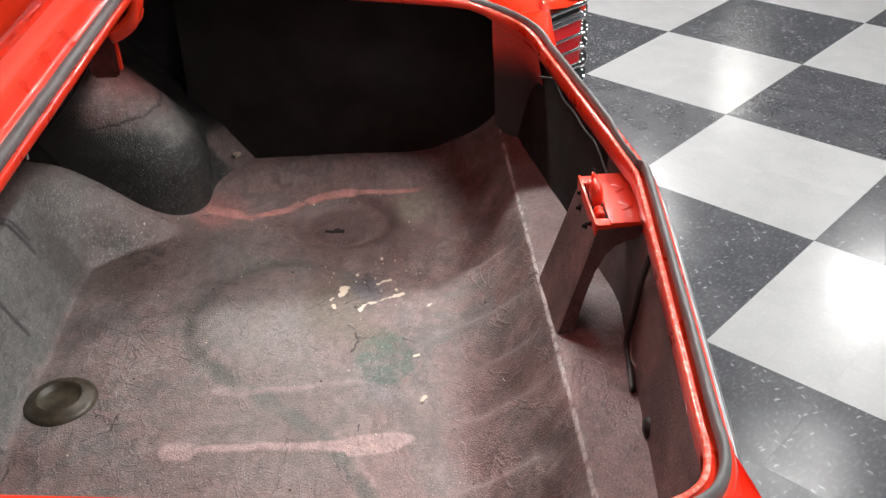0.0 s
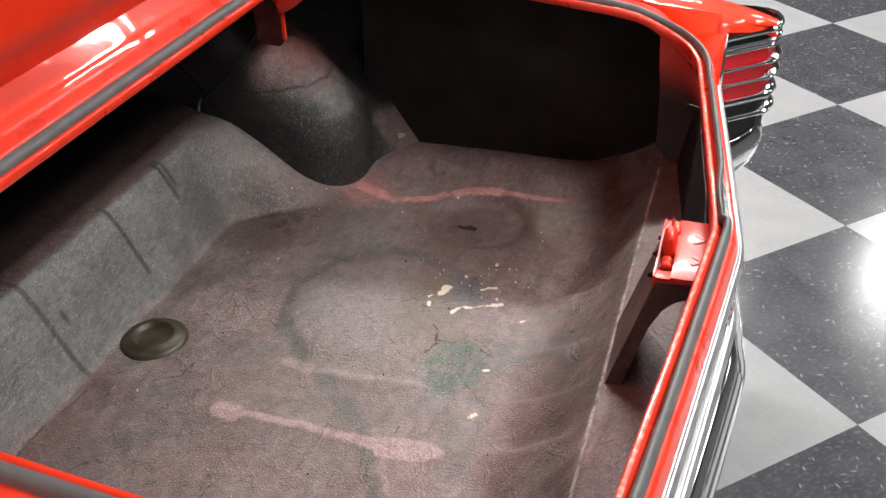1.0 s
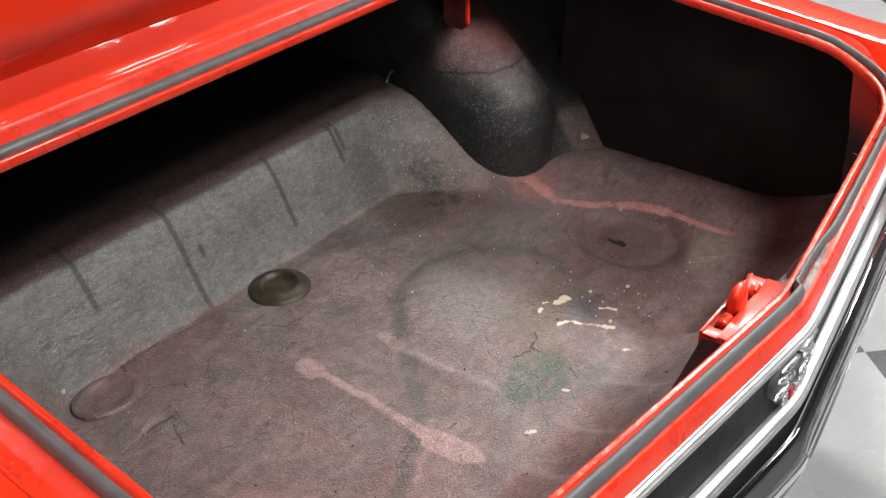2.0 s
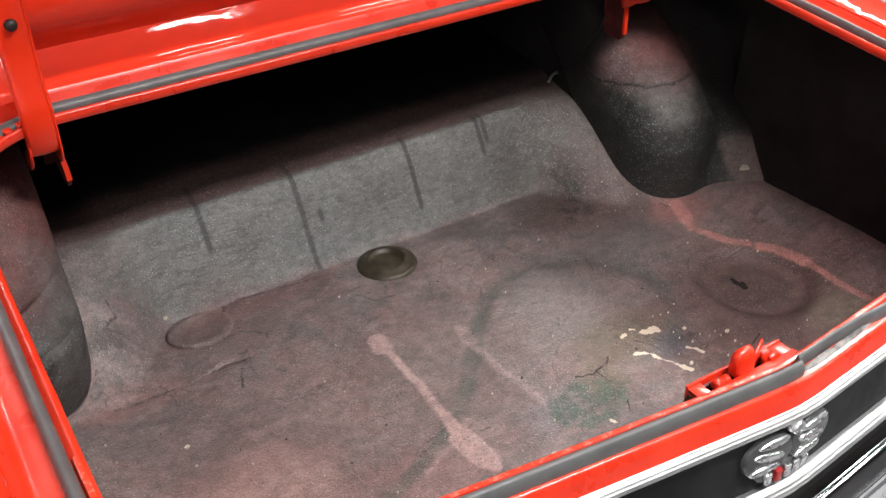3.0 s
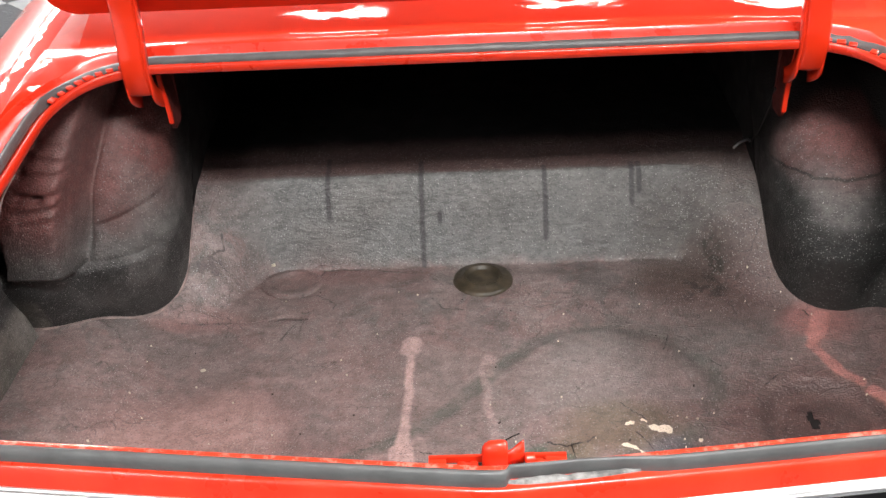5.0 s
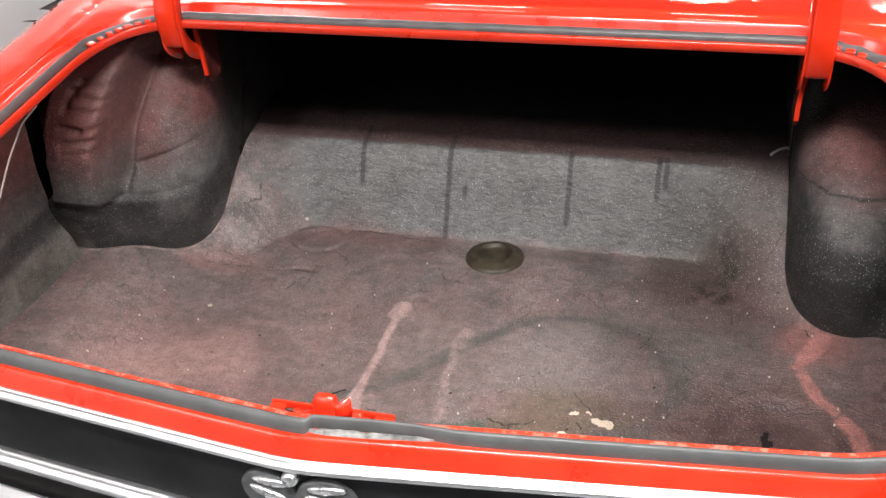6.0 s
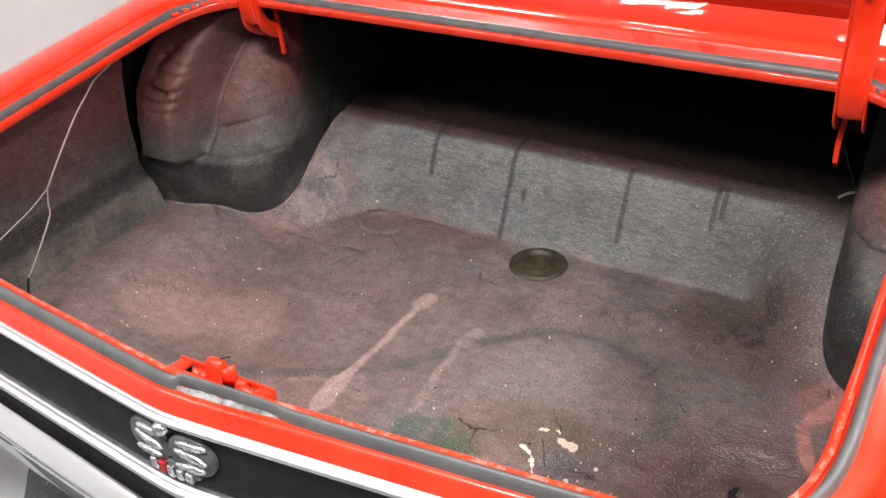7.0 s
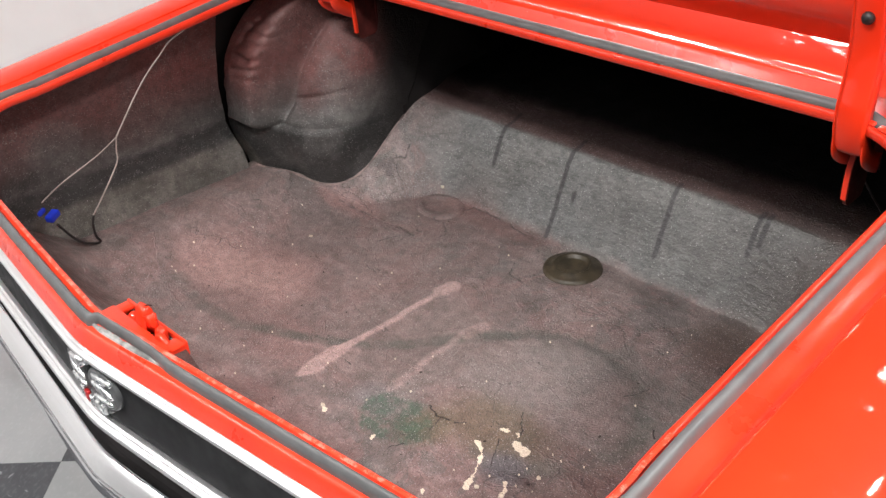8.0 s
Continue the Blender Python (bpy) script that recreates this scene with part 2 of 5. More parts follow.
    # a rope's green trail that comes in from the side and bends round the spare wheel's rib
    trail = lines(m, m.warp(fine, 9.0, 0.008), ((0.0065, (0.343, -0.414), (0.388, -0.367), (0.418, -0.305), (0.426, -0.250), (0.412, -0.210), (0.378, -0.165), (0.324, -0.125), (0.249, -0.100), (0.180, -0.103),
                                                (0.105, -0.138), (0.040, -0.205), (-0.016, -0.272), (-0.088, -0.348), (-0.170, -0.414), (-0.268, -0.458), (-0.375, -0.505), (-0.491, -0.510), (-0.600, -0.487)),), 0.016)
    strong = m.math("MULTIPLY", m.ramp(m.noise(at, 15.0, 5.0), 0.30, 0.62, 0.16, 0.60), m.ramp(m.math("ABSOLUTE", m.math("ADD", px, 0.06)), 0.18, 0.40, 1.0, 0.66))
    col = m.mix(m.math("MULTIPLY", trail, strong), col, green)
    pink = (0.46, 0.325, 0.31)
    spill = lines(m, fine, ((0.015, (-0.132, -0.128), (-0.135, -0.148)), (0.0035, (-0.134, -0.150), (-0.134, -0.280), (-0.137, -0.385)),
                            (0.007, (-0.137, -0.370), (-0.142, -0.420), (-0.134, -0.512)), (0.017, (-0.143, -0.428), (-0.136, -0.490))), 0.009)
    col = m.mix(m.math("MULTIPLY", spill, m.ramp(m.noise(at, 42.0, 5.0), 0.25, 0.60, 0.50, 0.88)), col, pink)
    faint = lines(m, fine, ((0.001, (-0.228, -0.458), (-0.165, -0.425), (-0.100, -0.398)), (0.008, (0.016, -0.182), (0.006, -0.232)), (0.003, (0.004, -0.244), (0.006, -0.310), (0.014, -0.365), (0.018, -0.430))), 0.011)
    col = m.mix(m.math("MULTIPLY", faint, m.ramp(m.noise(at, 55.0, 5.0), 0.35, 0.60, 0.10, 0.44)), col, pink)
    flesh = lines(m, fine, ((0.013, (0.670, -0.080), (0.640, -0.135)), (0.006, (0.640, -0.135), (0.624, -0.172), (0.650, -0.250)), (0.005, (0.650, -0.250), (0.676, -0.280)), (0.008, (0.690, -0.305), (0.708, -0.330), (0.717, -0.400)), (0.003, (0.717, -0.400), (0.712, -0.480), (0.716, -0.555))), 0.010)
    col = m.mix(m.math("MULTIPLY", flesh, m.ramp(m.noise(at, 48.0, 5.0), 0.28, 0.58, 0.45, 0.85)), col, (0.50, 0.225, 0.20))
    # scuffed bare patch at the foot of the right ramp
    scuffs = lines(m, fine, ((0.004, (0.491, 0.136), (0.502, 0.111)), (0.010, (0.500, 0.088), (0.485, 0.060)), (0.007, (0.523, 0.040), (0.492, 0.030), (0.482, 0.001)), (0.010, (0.445, 0.048), (0.462, 0.030)), (0.002, (0.437, 0.017), (0.428, 0.004))), 0.020)
    scuffs = m.math("MULTIPLY", scuffs, m.ramp(m.noise(at, 52.0, 7.0, 0.75), 0.43, 0.56))
    col = m.mix(m.math("MULTIPLY", scuffs, 0.90), col, (0.026, 0.022, 0.018))
    band = lines(m, m.warp(bent, 20.0, 0.008), ((0.014, (0.500, 0.218), (0.440, 0.198), (0.362, 0.165)),), 0.030)
    col = m.mix(m.math("MULTIPLY", band, 0.45), col, (0.070, 0.060, 0.055))
    # cracks in the filler
    crisp = m.warp(m.warp(at, 28.0, 0.006), 85.0, 0.005)
    crack = lines(m, crisp, ((0.0007, (0.641, -0.056), (0.648, -0.075)), (0.0007, (0.536, -0.252), (0.509, -0.277)), (0.0008, (0.104, -0.416), (0.135, -0.428), (0.172, -0.420), (0.184, -0.406)), (0.0006, (0.343, -0.174), (0.362, -0.126)),
                             (0.0006, (0.239, -0.325), (0.262, -0.352), (0.277, -0.369)), (0.0002, (0.143, -0.423), (0.150, -0.458)),
                             (0.0006, (0.141, -0.510), (0.127, -0.535)), (0.0007, (0.357, -0.439), (0.356, -0.475)), (0.0004, (0.428, -0.205), (0.440, -0.222)),
                             (0.0006, (-0.108, -0.430), (-0.092, -0.437)), (0.0002, (0.255, -0.400), (0.285, -0.450))), 0.0014)
    # grooves and edges of the pan, their shade drawn as dark lines
    crease = lines(m, crisp, ((0.0030, (-0.600, -0.042), (-0.522, -0.030), (-0.449, -0.028), (-0.351, -0.031)), (0.0012, (-0.345, 0.110), (-0.330, 0.146), (-0.233, 0.146), (-0.169, 0.131), (-0.118, 0.124), (-0.085, 0.095)),
                              (0.0005, (-0.393, -0.102), (-0.372, -0.054)), (0.0006, (-0.540, 0.145), (-0.535, 0.122), (-0.555, 0.104)), (0.0005, (-0.094, 0.027), (-0.071, -0.014), (-0.028, -0.019)),
                              (0.0006, (-0.370, 0.044), (-0.335, 0.051), (-0.293, 0.015), (-0.307, -0.027), (-0.361, -0.011))), 0.0026)
    crack = m.math("MAXIMUM", m.math("MULTIPLY", crack, m.ramp(m.noise(at, 40.0), 0.32, 0.46)), m.math("MULTIPLY", crease, m.ramp(m.noise(at, 30.0), 0.36, 0.56, 0.0, 0.7)))
    # drips on the kick panel
    drip = None
    for x, y0, y1 in ((-0.317, 0.205, 0.30), (-0.114, 0.15, 0.285), (0.153, 0.180, 0.26), (0.340, 0.210, 0.26), (0.356, 0.222, 0.26), (-0.076, 0.1990, 0.1995)):
        d = m.streak(m.warp(at, 30.0, 0.003), (x, y0), (x, y1), 0.0028, 0.0055)
        drip = d if drip is None else m.math("MAXIMUM", drip, d)
    # spots of bare cream filler
    torn = m.warp(m.warp(at, 45.0, 0.006), 120.0, 0.006)
    chip = lines(m, torn, ((0.0085, (0.290, -0.392), (0.308, -0.398)), (0.0040, (0.329, -0.464), (0.342, -0.488)), (0.0030, (0.236, -0.430), (0.248, -0.438)), (0.0006, (0.248, -0.438), (0.262, -0.452), (0.284, -0.500)), (0.0034, (0.259, -0.449), (0.266, -0.456)),
                           (0.0055, (0.283, -0.498), (0.287, -0.510)), (0.0040, (0.246, -0.379), (0.254, -0.376)), (0.0045, (0.232, -0.428), (0.239, -0.432)),
                           (0.0022, (0.270, -0.372), (0.276, -0.376)), (0.0034, (0.087, -0.532), (0.091, -0.536)), (0.0036, (-0.032, -0.543), (-0.028, -0.547)), (0.0026, (0.243, -0.563), (0.246, -0.566))), 0.0012)
    gleam = m.math("ADD", m.math("MULTIPLY", m.math("SUBTRACT", kick, m.math("MULTIPLY", kick, shelf)), 0.30), 0.36)
    col, relief, glint = spatter(m, at, col, 0.5, gleam)
    col = m.mix(m.math("MULTIPLY", drip, 0.78), col, (0.022, 0.020, 0.022))
    craze = m.node("ShaderNodeTexVoronoi", Vector=m.warp(m.warp(at, 8.0, 0.05), 45.0, 0.010), Scale=9.0)
    craze.feature = "DISTANCE_TO_EDGE"
    line = m.math("MULTIPLY", m.ramp(craze.outputs["Distance"], 0.003, 0.012, 1.0, 0.0), m.ramp(m.noise(at, 6.5, 4.0, 0.6), 0.50, 0.58))
    fissure = m.node("ShaderNodeTexVoronoi", Vector=m.warp(m.warp(at, 14.0, 0.03), 60.0, 0.006), Scale=21.0)
    fissure.feature = "DISTANCE_TO_EDGE"
    line = m.math("MAXIMUM", line, m.math("MULTIPLY", m.ramp(fissure.outputs["Distance"], 0.006, 0.020, 1.0, 0.0), m.ramp(m.noise(at, 13.0, 3.0, 0.6), 0.58, 0.63)))
    line = m.math("MULTIPLY", line, m.math("SUBTRACT", 1.0, m.math("MAXIMUM", kick, m.ramp(py, -0.56, -0.60))))
    col = m.mix(m.math("MULTIPLY", line, 0.55), col, (0.030, 0.025, 0.024))
    relief = m.math("SUBTRACT", relief, m.math("MULTIPLY", line, 0.8))
    relief = m.math("ADD", relief, m.math("MULTIPLY", ledge, 0.5))
    # thin speckled pale line along the rear crease
    ridge = m.math("MULTIPLY", m.streak(m.warp(at, 40.0, 0.002), (-0.86, -0.757), (0.86, -0.757), 0.0012, 0.0030), m.ramp(m.noise(at, 45.0, 4.0), 0.36, 0.56))
    col = m.mix(m.math("MULTIPLY", ridge, 0.8), col, (0.58, 0.55, 0.53))
    col = m.mix(chip, col, (0.72, 0.64, 0.52))
    col = m.mix(crack, col, (0.015, 0.013, 0.012))
    relief = m.math("SUBTRACT", relief, m.math("MULTIPLY", m.math("MAXIMUM", crack, chip), 1.2))
    lumps = m.noise(at, 13.0, 5.0)
    relief = m.math("ADD", relief, m.math("MULTIPLY", lumps, 2.0))
    # coarse run marks in the thick paint of the kick panel
    runs = m.noise(m.vec("MULTIPLY", m.warp(at, 25.0, 0.01), (0.42, 1.0, 1.0)), 95.0, 3.0, 0.6)
    face = m.math("SUBTRACT", kick, m.math("MULTIPLY", kick, shelf))
    # streaky glints and darker gaps of the run marks put into the colour
    col = m.mix(m.math("MULTIPLY", m.ramp(runs, 0.54, 0.64, 0.0, 0.12), face), col, (0.30, 0.30, 0.295))
    col = m.mix(m.math("MULTIPLY", m.ramp(runs, 0.46, 0.38, 0.0, 0.34), face), col, (0.055, 0.054, 0.053))
    relief = m.math("ADD", relief, m.math("MULTIPLY", m.math("MULTIPLY", runs, m.math("SUBTRACT", kick, m.math("MULTIPLY", kick, shelf))), 2.4))
    # further in, the shelf's shade is painted as a fade to near black
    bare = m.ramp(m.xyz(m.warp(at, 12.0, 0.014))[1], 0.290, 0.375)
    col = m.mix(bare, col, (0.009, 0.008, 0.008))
    rough = m.math("SUBTRACT", m.ramp(m.noise(at, 22.0, 4.0), 0.3, 0.7, 0.30, 0.48), m.math("MULTIPLY", glint, 0.20))
    rough = m.math("ADD", rough, m.math("MULTIPLY", bare, 0.4))
    return m.set(Base_Color=col, Roughness=rough, Specular_IOR_Level=m.ramp(bare, 0.0, 1.0, 0.62, 0.12), Normal=m.bump(relief, 0.65, 0.003))


def mat_trunk_side():
    """Wheelhouses and inner walls: dark spatter paint, red overspray towards the top, painted shade."""
    m = Nodes("spatter_painted_inner_metal")
    at = m.coords()
    px, py, pz = m.xyz(m.warp(at, 6.0, 0.06))
    base = m.mix(m.ramp(m.noise(at, 8.0, 5.0), 0.3, 0.7), (0.050, 0.048, 0.047), (0.135, 0.128, 0.124))
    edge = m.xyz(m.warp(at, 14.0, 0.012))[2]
    # darker below about 0.56 m
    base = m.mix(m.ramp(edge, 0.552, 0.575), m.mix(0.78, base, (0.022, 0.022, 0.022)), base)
    # left side panel paler grey along its foot
    foot = m.math("MULTIPLY", m.ramp(px, -0.820, -0.840), m.ramp(edge, 0.522, 0.500))
    base = m.mix(foot, base, m.mix(m.ramp(m.noise(at, 18.0, 5.0), 0.35, 0.65), (0.085, 0.080, 0.070), (0.155, 0.142, 0.128)))
    ledge = m.math("MULTIPLY", m.ramp(px, 0.775, 0.805), m.ramp(pz, 0.53, 0.49))
    base = m.mix(ledge, base, (0.150, 0.112, 0.106))
    red = m.math("MULTIPLY", m.ramp(pz, 0.58, 0.74), m.ramp(m.noise(at, 5.0, 4.0), 0.25, 0.65, 0.55, 0.95))
    col = m.mix(red, base, (0.175, 0.060, 0.055))
    grey = m.math("MULTIPLY", m.ramp(m.noise(at, 7.0, 4.0, 0.5, 0.4), 0.50, 0.66), 0.35)
    col = m.mix(grey, col, (0.150, 0.142, 0.138))
    # shaded foot and flanks of the right wheelhouse painted near black
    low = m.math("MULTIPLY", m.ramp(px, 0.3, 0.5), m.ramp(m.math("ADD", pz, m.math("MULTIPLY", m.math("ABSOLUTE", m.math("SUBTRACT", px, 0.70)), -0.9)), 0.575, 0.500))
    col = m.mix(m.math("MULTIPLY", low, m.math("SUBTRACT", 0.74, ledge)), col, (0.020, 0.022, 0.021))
    # the fold's shade drawn as a dark line
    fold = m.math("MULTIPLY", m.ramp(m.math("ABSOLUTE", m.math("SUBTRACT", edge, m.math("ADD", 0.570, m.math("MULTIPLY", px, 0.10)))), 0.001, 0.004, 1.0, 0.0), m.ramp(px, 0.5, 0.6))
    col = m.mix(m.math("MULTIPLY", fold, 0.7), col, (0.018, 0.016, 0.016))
    col, relief, glint = spatter(m, at, col, 0.30, 0.34)
    # shade under the deck and outside the dome put into the colour
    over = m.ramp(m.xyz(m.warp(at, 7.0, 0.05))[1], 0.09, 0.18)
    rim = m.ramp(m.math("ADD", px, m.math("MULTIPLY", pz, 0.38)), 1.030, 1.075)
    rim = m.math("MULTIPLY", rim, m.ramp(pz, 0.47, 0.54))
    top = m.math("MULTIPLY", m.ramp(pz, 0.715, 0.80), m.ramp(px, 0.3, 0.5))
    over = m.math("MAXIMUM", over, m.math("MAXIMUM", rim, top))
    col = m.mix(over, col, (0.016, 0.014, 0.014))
    relief = m.math("ADD", relief, m.math("MULTIPLY", m.noise(at, 18.0, 4.0), 1.6))
    return m.set(Base_Color=col, Roughness=m.ramp(m.noise(at, 20.0), 0.3, 0.7, 0.40, 0.62), Specular_IOR_Level=0.4,
                 Normal=m.bump(relief, 0.75, 0.003))


def mat_rear_panel():
    """Inside of the tail: brownish red overspray over dark primer."""
    m = Nodes("red_brown_inner_panel")
    at = m.coords()
    col = m.mix(m.ramp(m.noise(at, 12.0, 5.0), 0.32, 0.68), (0.070, 0.040, 0.037), (0.155, 0.085, 0.079))
    col, relief, glint = spatter(m, at, col, 0.12, 0.08)
    return m.set(Base_Color=col, Roughness=0.5, Specular_IOR_Level=0.4, Normal=m.bump(relief, 0.6, 0.003))


def mat_plain(name, col, rough, metal=0.0, var=0.25, scale=20.0, bump=0.15, spec=0.5):
    m = Nodes(name)
    at = m.coords()
    n = m.noise(at, scale, 5.0)
    lo = tuple(c * (1 - var) for c in col)
    hi = tuple(min(1.0, c * (1 + var)) for c in col)
    return m.set(Base_Color=m.mix(m.ramp(n, 0.3, 0.7), lo, hi), Roughness=m.ramp(m.noise(at, scale * 3), 0.3, 0.7, rough * 0.85, min(1, rough * 1.15)),
                 Metallic=metal, Specular_IOR_Level=spec, Normal=m.bump(m.noise(at, scale * 8, 3.0), bump, 0.001))


def mat_chrome(name="chrome", rough=0.07):
    m = Nodes(name)
    at = m.coords()
    n = m.noise(at, 60.0, 4.0)
    return m.set(Base_Color=(0.90, 0.90, 0.915), Metallic=1.0, Roughness=m.ramp(n, 0.3, 0.75, rough, rough * 1.3),
                 Normal=m.bump(m.noise(at, 8.0, 2.0), 0.02, 0.001))


def mat_tile(name, dark):
    m = Nodes(name)
    at = m.coords()
    info = m.tree.nodes.new("ShaderNodeObjectInfo")
    shift = m.vec("ADD", at, m.node("ShaderNodeCombineXYZ", X=m.math("MULTIPLY", info.outputs["Random"], 37.0),
                                    Y=m.math("MULTIPLY", info.outputs["Random"], 91.0)).outputs[0])
    cloud = m.noise(shift, 9.0, 5.0)
    chips = None
    for turn in (0.5, 2.0):
        spun = m.node("ShaderNodeVectorRotate", Vector=m.warp(shift, 26.0, 0.010), Angle=turn).outputs[0]
        v = m.node("ShaderNodeTexVoronoi", Vector=m.vec("MULTIPLY", spun, (0.32, 1.0, 1.0)), Scale=120.0)
        cell = m.xyz(v.outputs["Color"])
        c = m.math("MULTIPLY", m.ramp(cell[0], 0.90, 0.97), m.ramp(v.outputs["Distance"], 0.12, 0.42, 1.0, 0.0))
        chips = c if chips is None else m.math("MAXIMUM", chips, c)
    grain = m.noise(m.vec("MULTIPLY", shift, (1.0, 0.5, 1.0)), 120.0, 3.0)
    if dark:
        col = m.mix(m.ramp(cloud, 0.3, 0.7), (0.040, 0.042, 0.048), (0.058, 0.060, 0.067))
        col = m.mix(m.ramp(grain, 0.48, 0.68, 0.0, 0.45), col, (0.105, 0.108, 0.116))
        col = m.mix(m.math("MULTIPLY", chips, 0.62), col, (0.30, 0.305, 0.32))
    else:
        col = m.mix(m.ramp(cloud, 0.3, 0.7), (0.268, 0.270, 0.276), (0.292, 0.294, 0.300))
        col = m.mix(m.math("MULTIPLY", chips, 0.20), col, (0.24, 0.242, 0.247))
        col = m.mix(m.ramp(grain, 0.50, 0.68, 0.0, 0.25), col, (0.36, 0.36, 0.37))
    shade = m.ramp(info.outputs["Random"], 0.0, 1.0, 0.97, 1.03)
    col = m.mix(1.0, col, m.node("ShaderNodeCombineXYZ", X=shade, Y=shade, Z=shade).outputs[0], "MULTIPLY")
    scuff = m.ramp(m.noise(shift, 5.0, 6.0, 0.65), 0.3, 0.75, 0.15, 0.25)
    return m.set(Base_Color=col, Roughness=scuff, Specular_IOR_Level=0.42, Coat_Weight=0.12, Coat_Roughness=scuff,
                 Normal=m.bump(m.noise(m.coords("Object"), 9.0, 3.0), 0.06, 0.002))


def mat_lens():
    m = Nodes("red_lamp_lens")
    at = m.coords()
    w = m.node("ShaderNodeTexWave", Vector=at, Scale=60.0)
    return m.set(Base_Color=m.mix(m.noise(at, 30.0), (0.42, 0.004, 0.008), (0.55, 0.008, 0.012)), Roughness=0.22, Specular_IOR_Level=0.3, Coat_Weight=0.25,
                 Coat_Roughness=0.03, Normal=m.bump(w.outputs[1], 0.2, 0.001))


def mat_glow(name, col, strength):
    m = Nodes(name)
    return m.set(Base_Color=(0.8, 0.8, 0.8), Emission_Color=col, Emission_Strength=strength)


PAINT, LIP = mat_paint(), mat_lip_paint()
FLOORPAN, INNER = mat_trunk_floor(), mat_trunk_side()
REARPANEL = mat_rear_panel()
GUSSET, WORN = mat_gusset(), mat_worn_edge()
RUBBER = mat_plain("grey_worn_rubber", (0.098, 0.100, 0.101), 0.44, var=0.14, scale=30.0, bump=0.15)
BLACK = mat_plain("satin_black_paint", (0.012, 0.012, 0.013), 0.48, var=0.3, scale=12.0, bump=0.05, spec=0.16)
# near black for dark parts, and for shade painted on covered trunk metal
DARK = mat_plain("dark_matte_and_shade", (0.018, 0.016, 0.016), 0.85, var=0.22, scale=7.0, bump=0.3, spec=0.12)
CHROME, BRIGHT = mat_chrome("chrome", 0.05), mat_chrome("brushed_bright_trim", 0.32)
LENS = mat_lens()
GLASS = mat_plain("dark_tinted_glass", (0.012, 0.013, 0.013), 0.06, var=0.1, scale=2.0, bump=0.0)
PLUG = mat_plain("aged_olive_rubber", (0.044, 0.034, 0.021), 0.45, var=0.5, scale=40.0, bump=0.4)
WIRE, PALEWIRE = mat_plain("black_wire", (0.015, 0.012, 0.012), 0.5), mat_plain("dusty_pale_wire", (0.33, 0.27, 0.25), 0.6)
BLUE = mat_plain("blue_plastic", (0.01, 0.03, 0.42), 0.4)
WALLPAINT = mat_plain("white_wall_paint", (0.80, 0.80, 0.80), 0.6, var=0.03, scale=3.0, bump=0.05)
GREYWALL = mat_plain("grey_wall_paint", (0.14, 0.14, 0.145), 0.6, var=0.05, scale=3.0, bump=0.05)
CEILPAINT = mat_plain("dark_ceiling_paint", (0.07, 0.07, 0.073), 0.8, var=0.05, scale=3.0, bump=0.1)
LIGHTTILE, DARKTILE = mat_tile("light_grey_vinyl_tile", False), mat_tile("charcoal_vinyl_tile", True)
TYRE = mat_plain("tyre_rubber", (0.02, 0.02, 0.02), 0.7)
BADGE, BADGEBACK, BADGERED = mat_chrome("badge_silver", 0.24), mat_plain("badge_grey", (0.075, 0.077, 0.080), 0.35, var=0.3, scale=60.0, bump=0.3), mat_plain("badge_red_enamel", (0.5, 0.02, 0.02), 0.3)
SHADED_RED = mat_plain("shaded_bracket_red", (0.085, 0.016, 0.014), 0.6, var=0.4, scale=26.0, bump=0.3, spec=0.25)
GLUE = mat_plain("dried_seal_glue", (0.21, 0.205, 0.20), 0.7, var=0.55, scale=70.0, bump=0.6)
SEAM = mat_plain("painted_seam_sealer", (0.24, 0.175, 0.165), 0.6, var=0.5, scale=30.0, bump=0.5)
GRIT = mat_plain("dark_dirt", (0.030, 0.024, 0.020), 0.8)
CREAM = mat_plain("cream_filler_flakes", (0.62, 0.56, 0.46), 0.7)
GLOW = mat_glow("lamp_diffuser", (1.0, 0.98, 0.95), 5.0)


# ---- mesh helpers ----
def lin(a, b, n, endpoint=True):
    return [float(v) for v in np.linspace(a, b, n, endpoint=endpoint)]


def part(name, bm, material, parent=None, label="", smooth=True):
    bmesh.ops.recalc_face_normals(bm, faces=bm.faces)
    me = bpy.data.meshes.new(name)
    bm.to_mesh(me)
    bm.free()
    me.materials.append(material)
    if smooth:
        me.shade_smooth()
    ob = new(name, me)
    ob.parent = parent
    if label:
        tagged(ob, label)
    return ob


def sharp(ob, angle=35):
    ob.data.set_sharp_from_angle(angle=radians(angle))
    return ob


def grid(bm, rows, close=False):
    """Quads through equal rows of points."""
    vs = [[bm.verts.new(p) for p in r] for r in rows]
    for a, b in zip(vs, vs[1:]):
        n = len(a)
        for i in range(n if close else n - 1):
            j = (i + 1) % n
            bm.faces.new((a[i], a[j], b[j], b[i]))
    return vs


def box(bm, cx, cy, cz, sx, sy, sz, m=None, bevel=0.0):
    made = bmesh.ops.create_cube(bm, size=1.0, matrix=(m or Matrix()) @ Matrix.Translation((cx, cy, cz)) @ Matrix.Diagonal((sx, sy, sz, 1)))
    if bevel:
        edges = list({e for v in made["verts"] for e in v.link_edges})
        bmesh.ops.bevel(bm, geom=edges, offset=bevel, segments=2, affect="EDGES", profile=0.6)


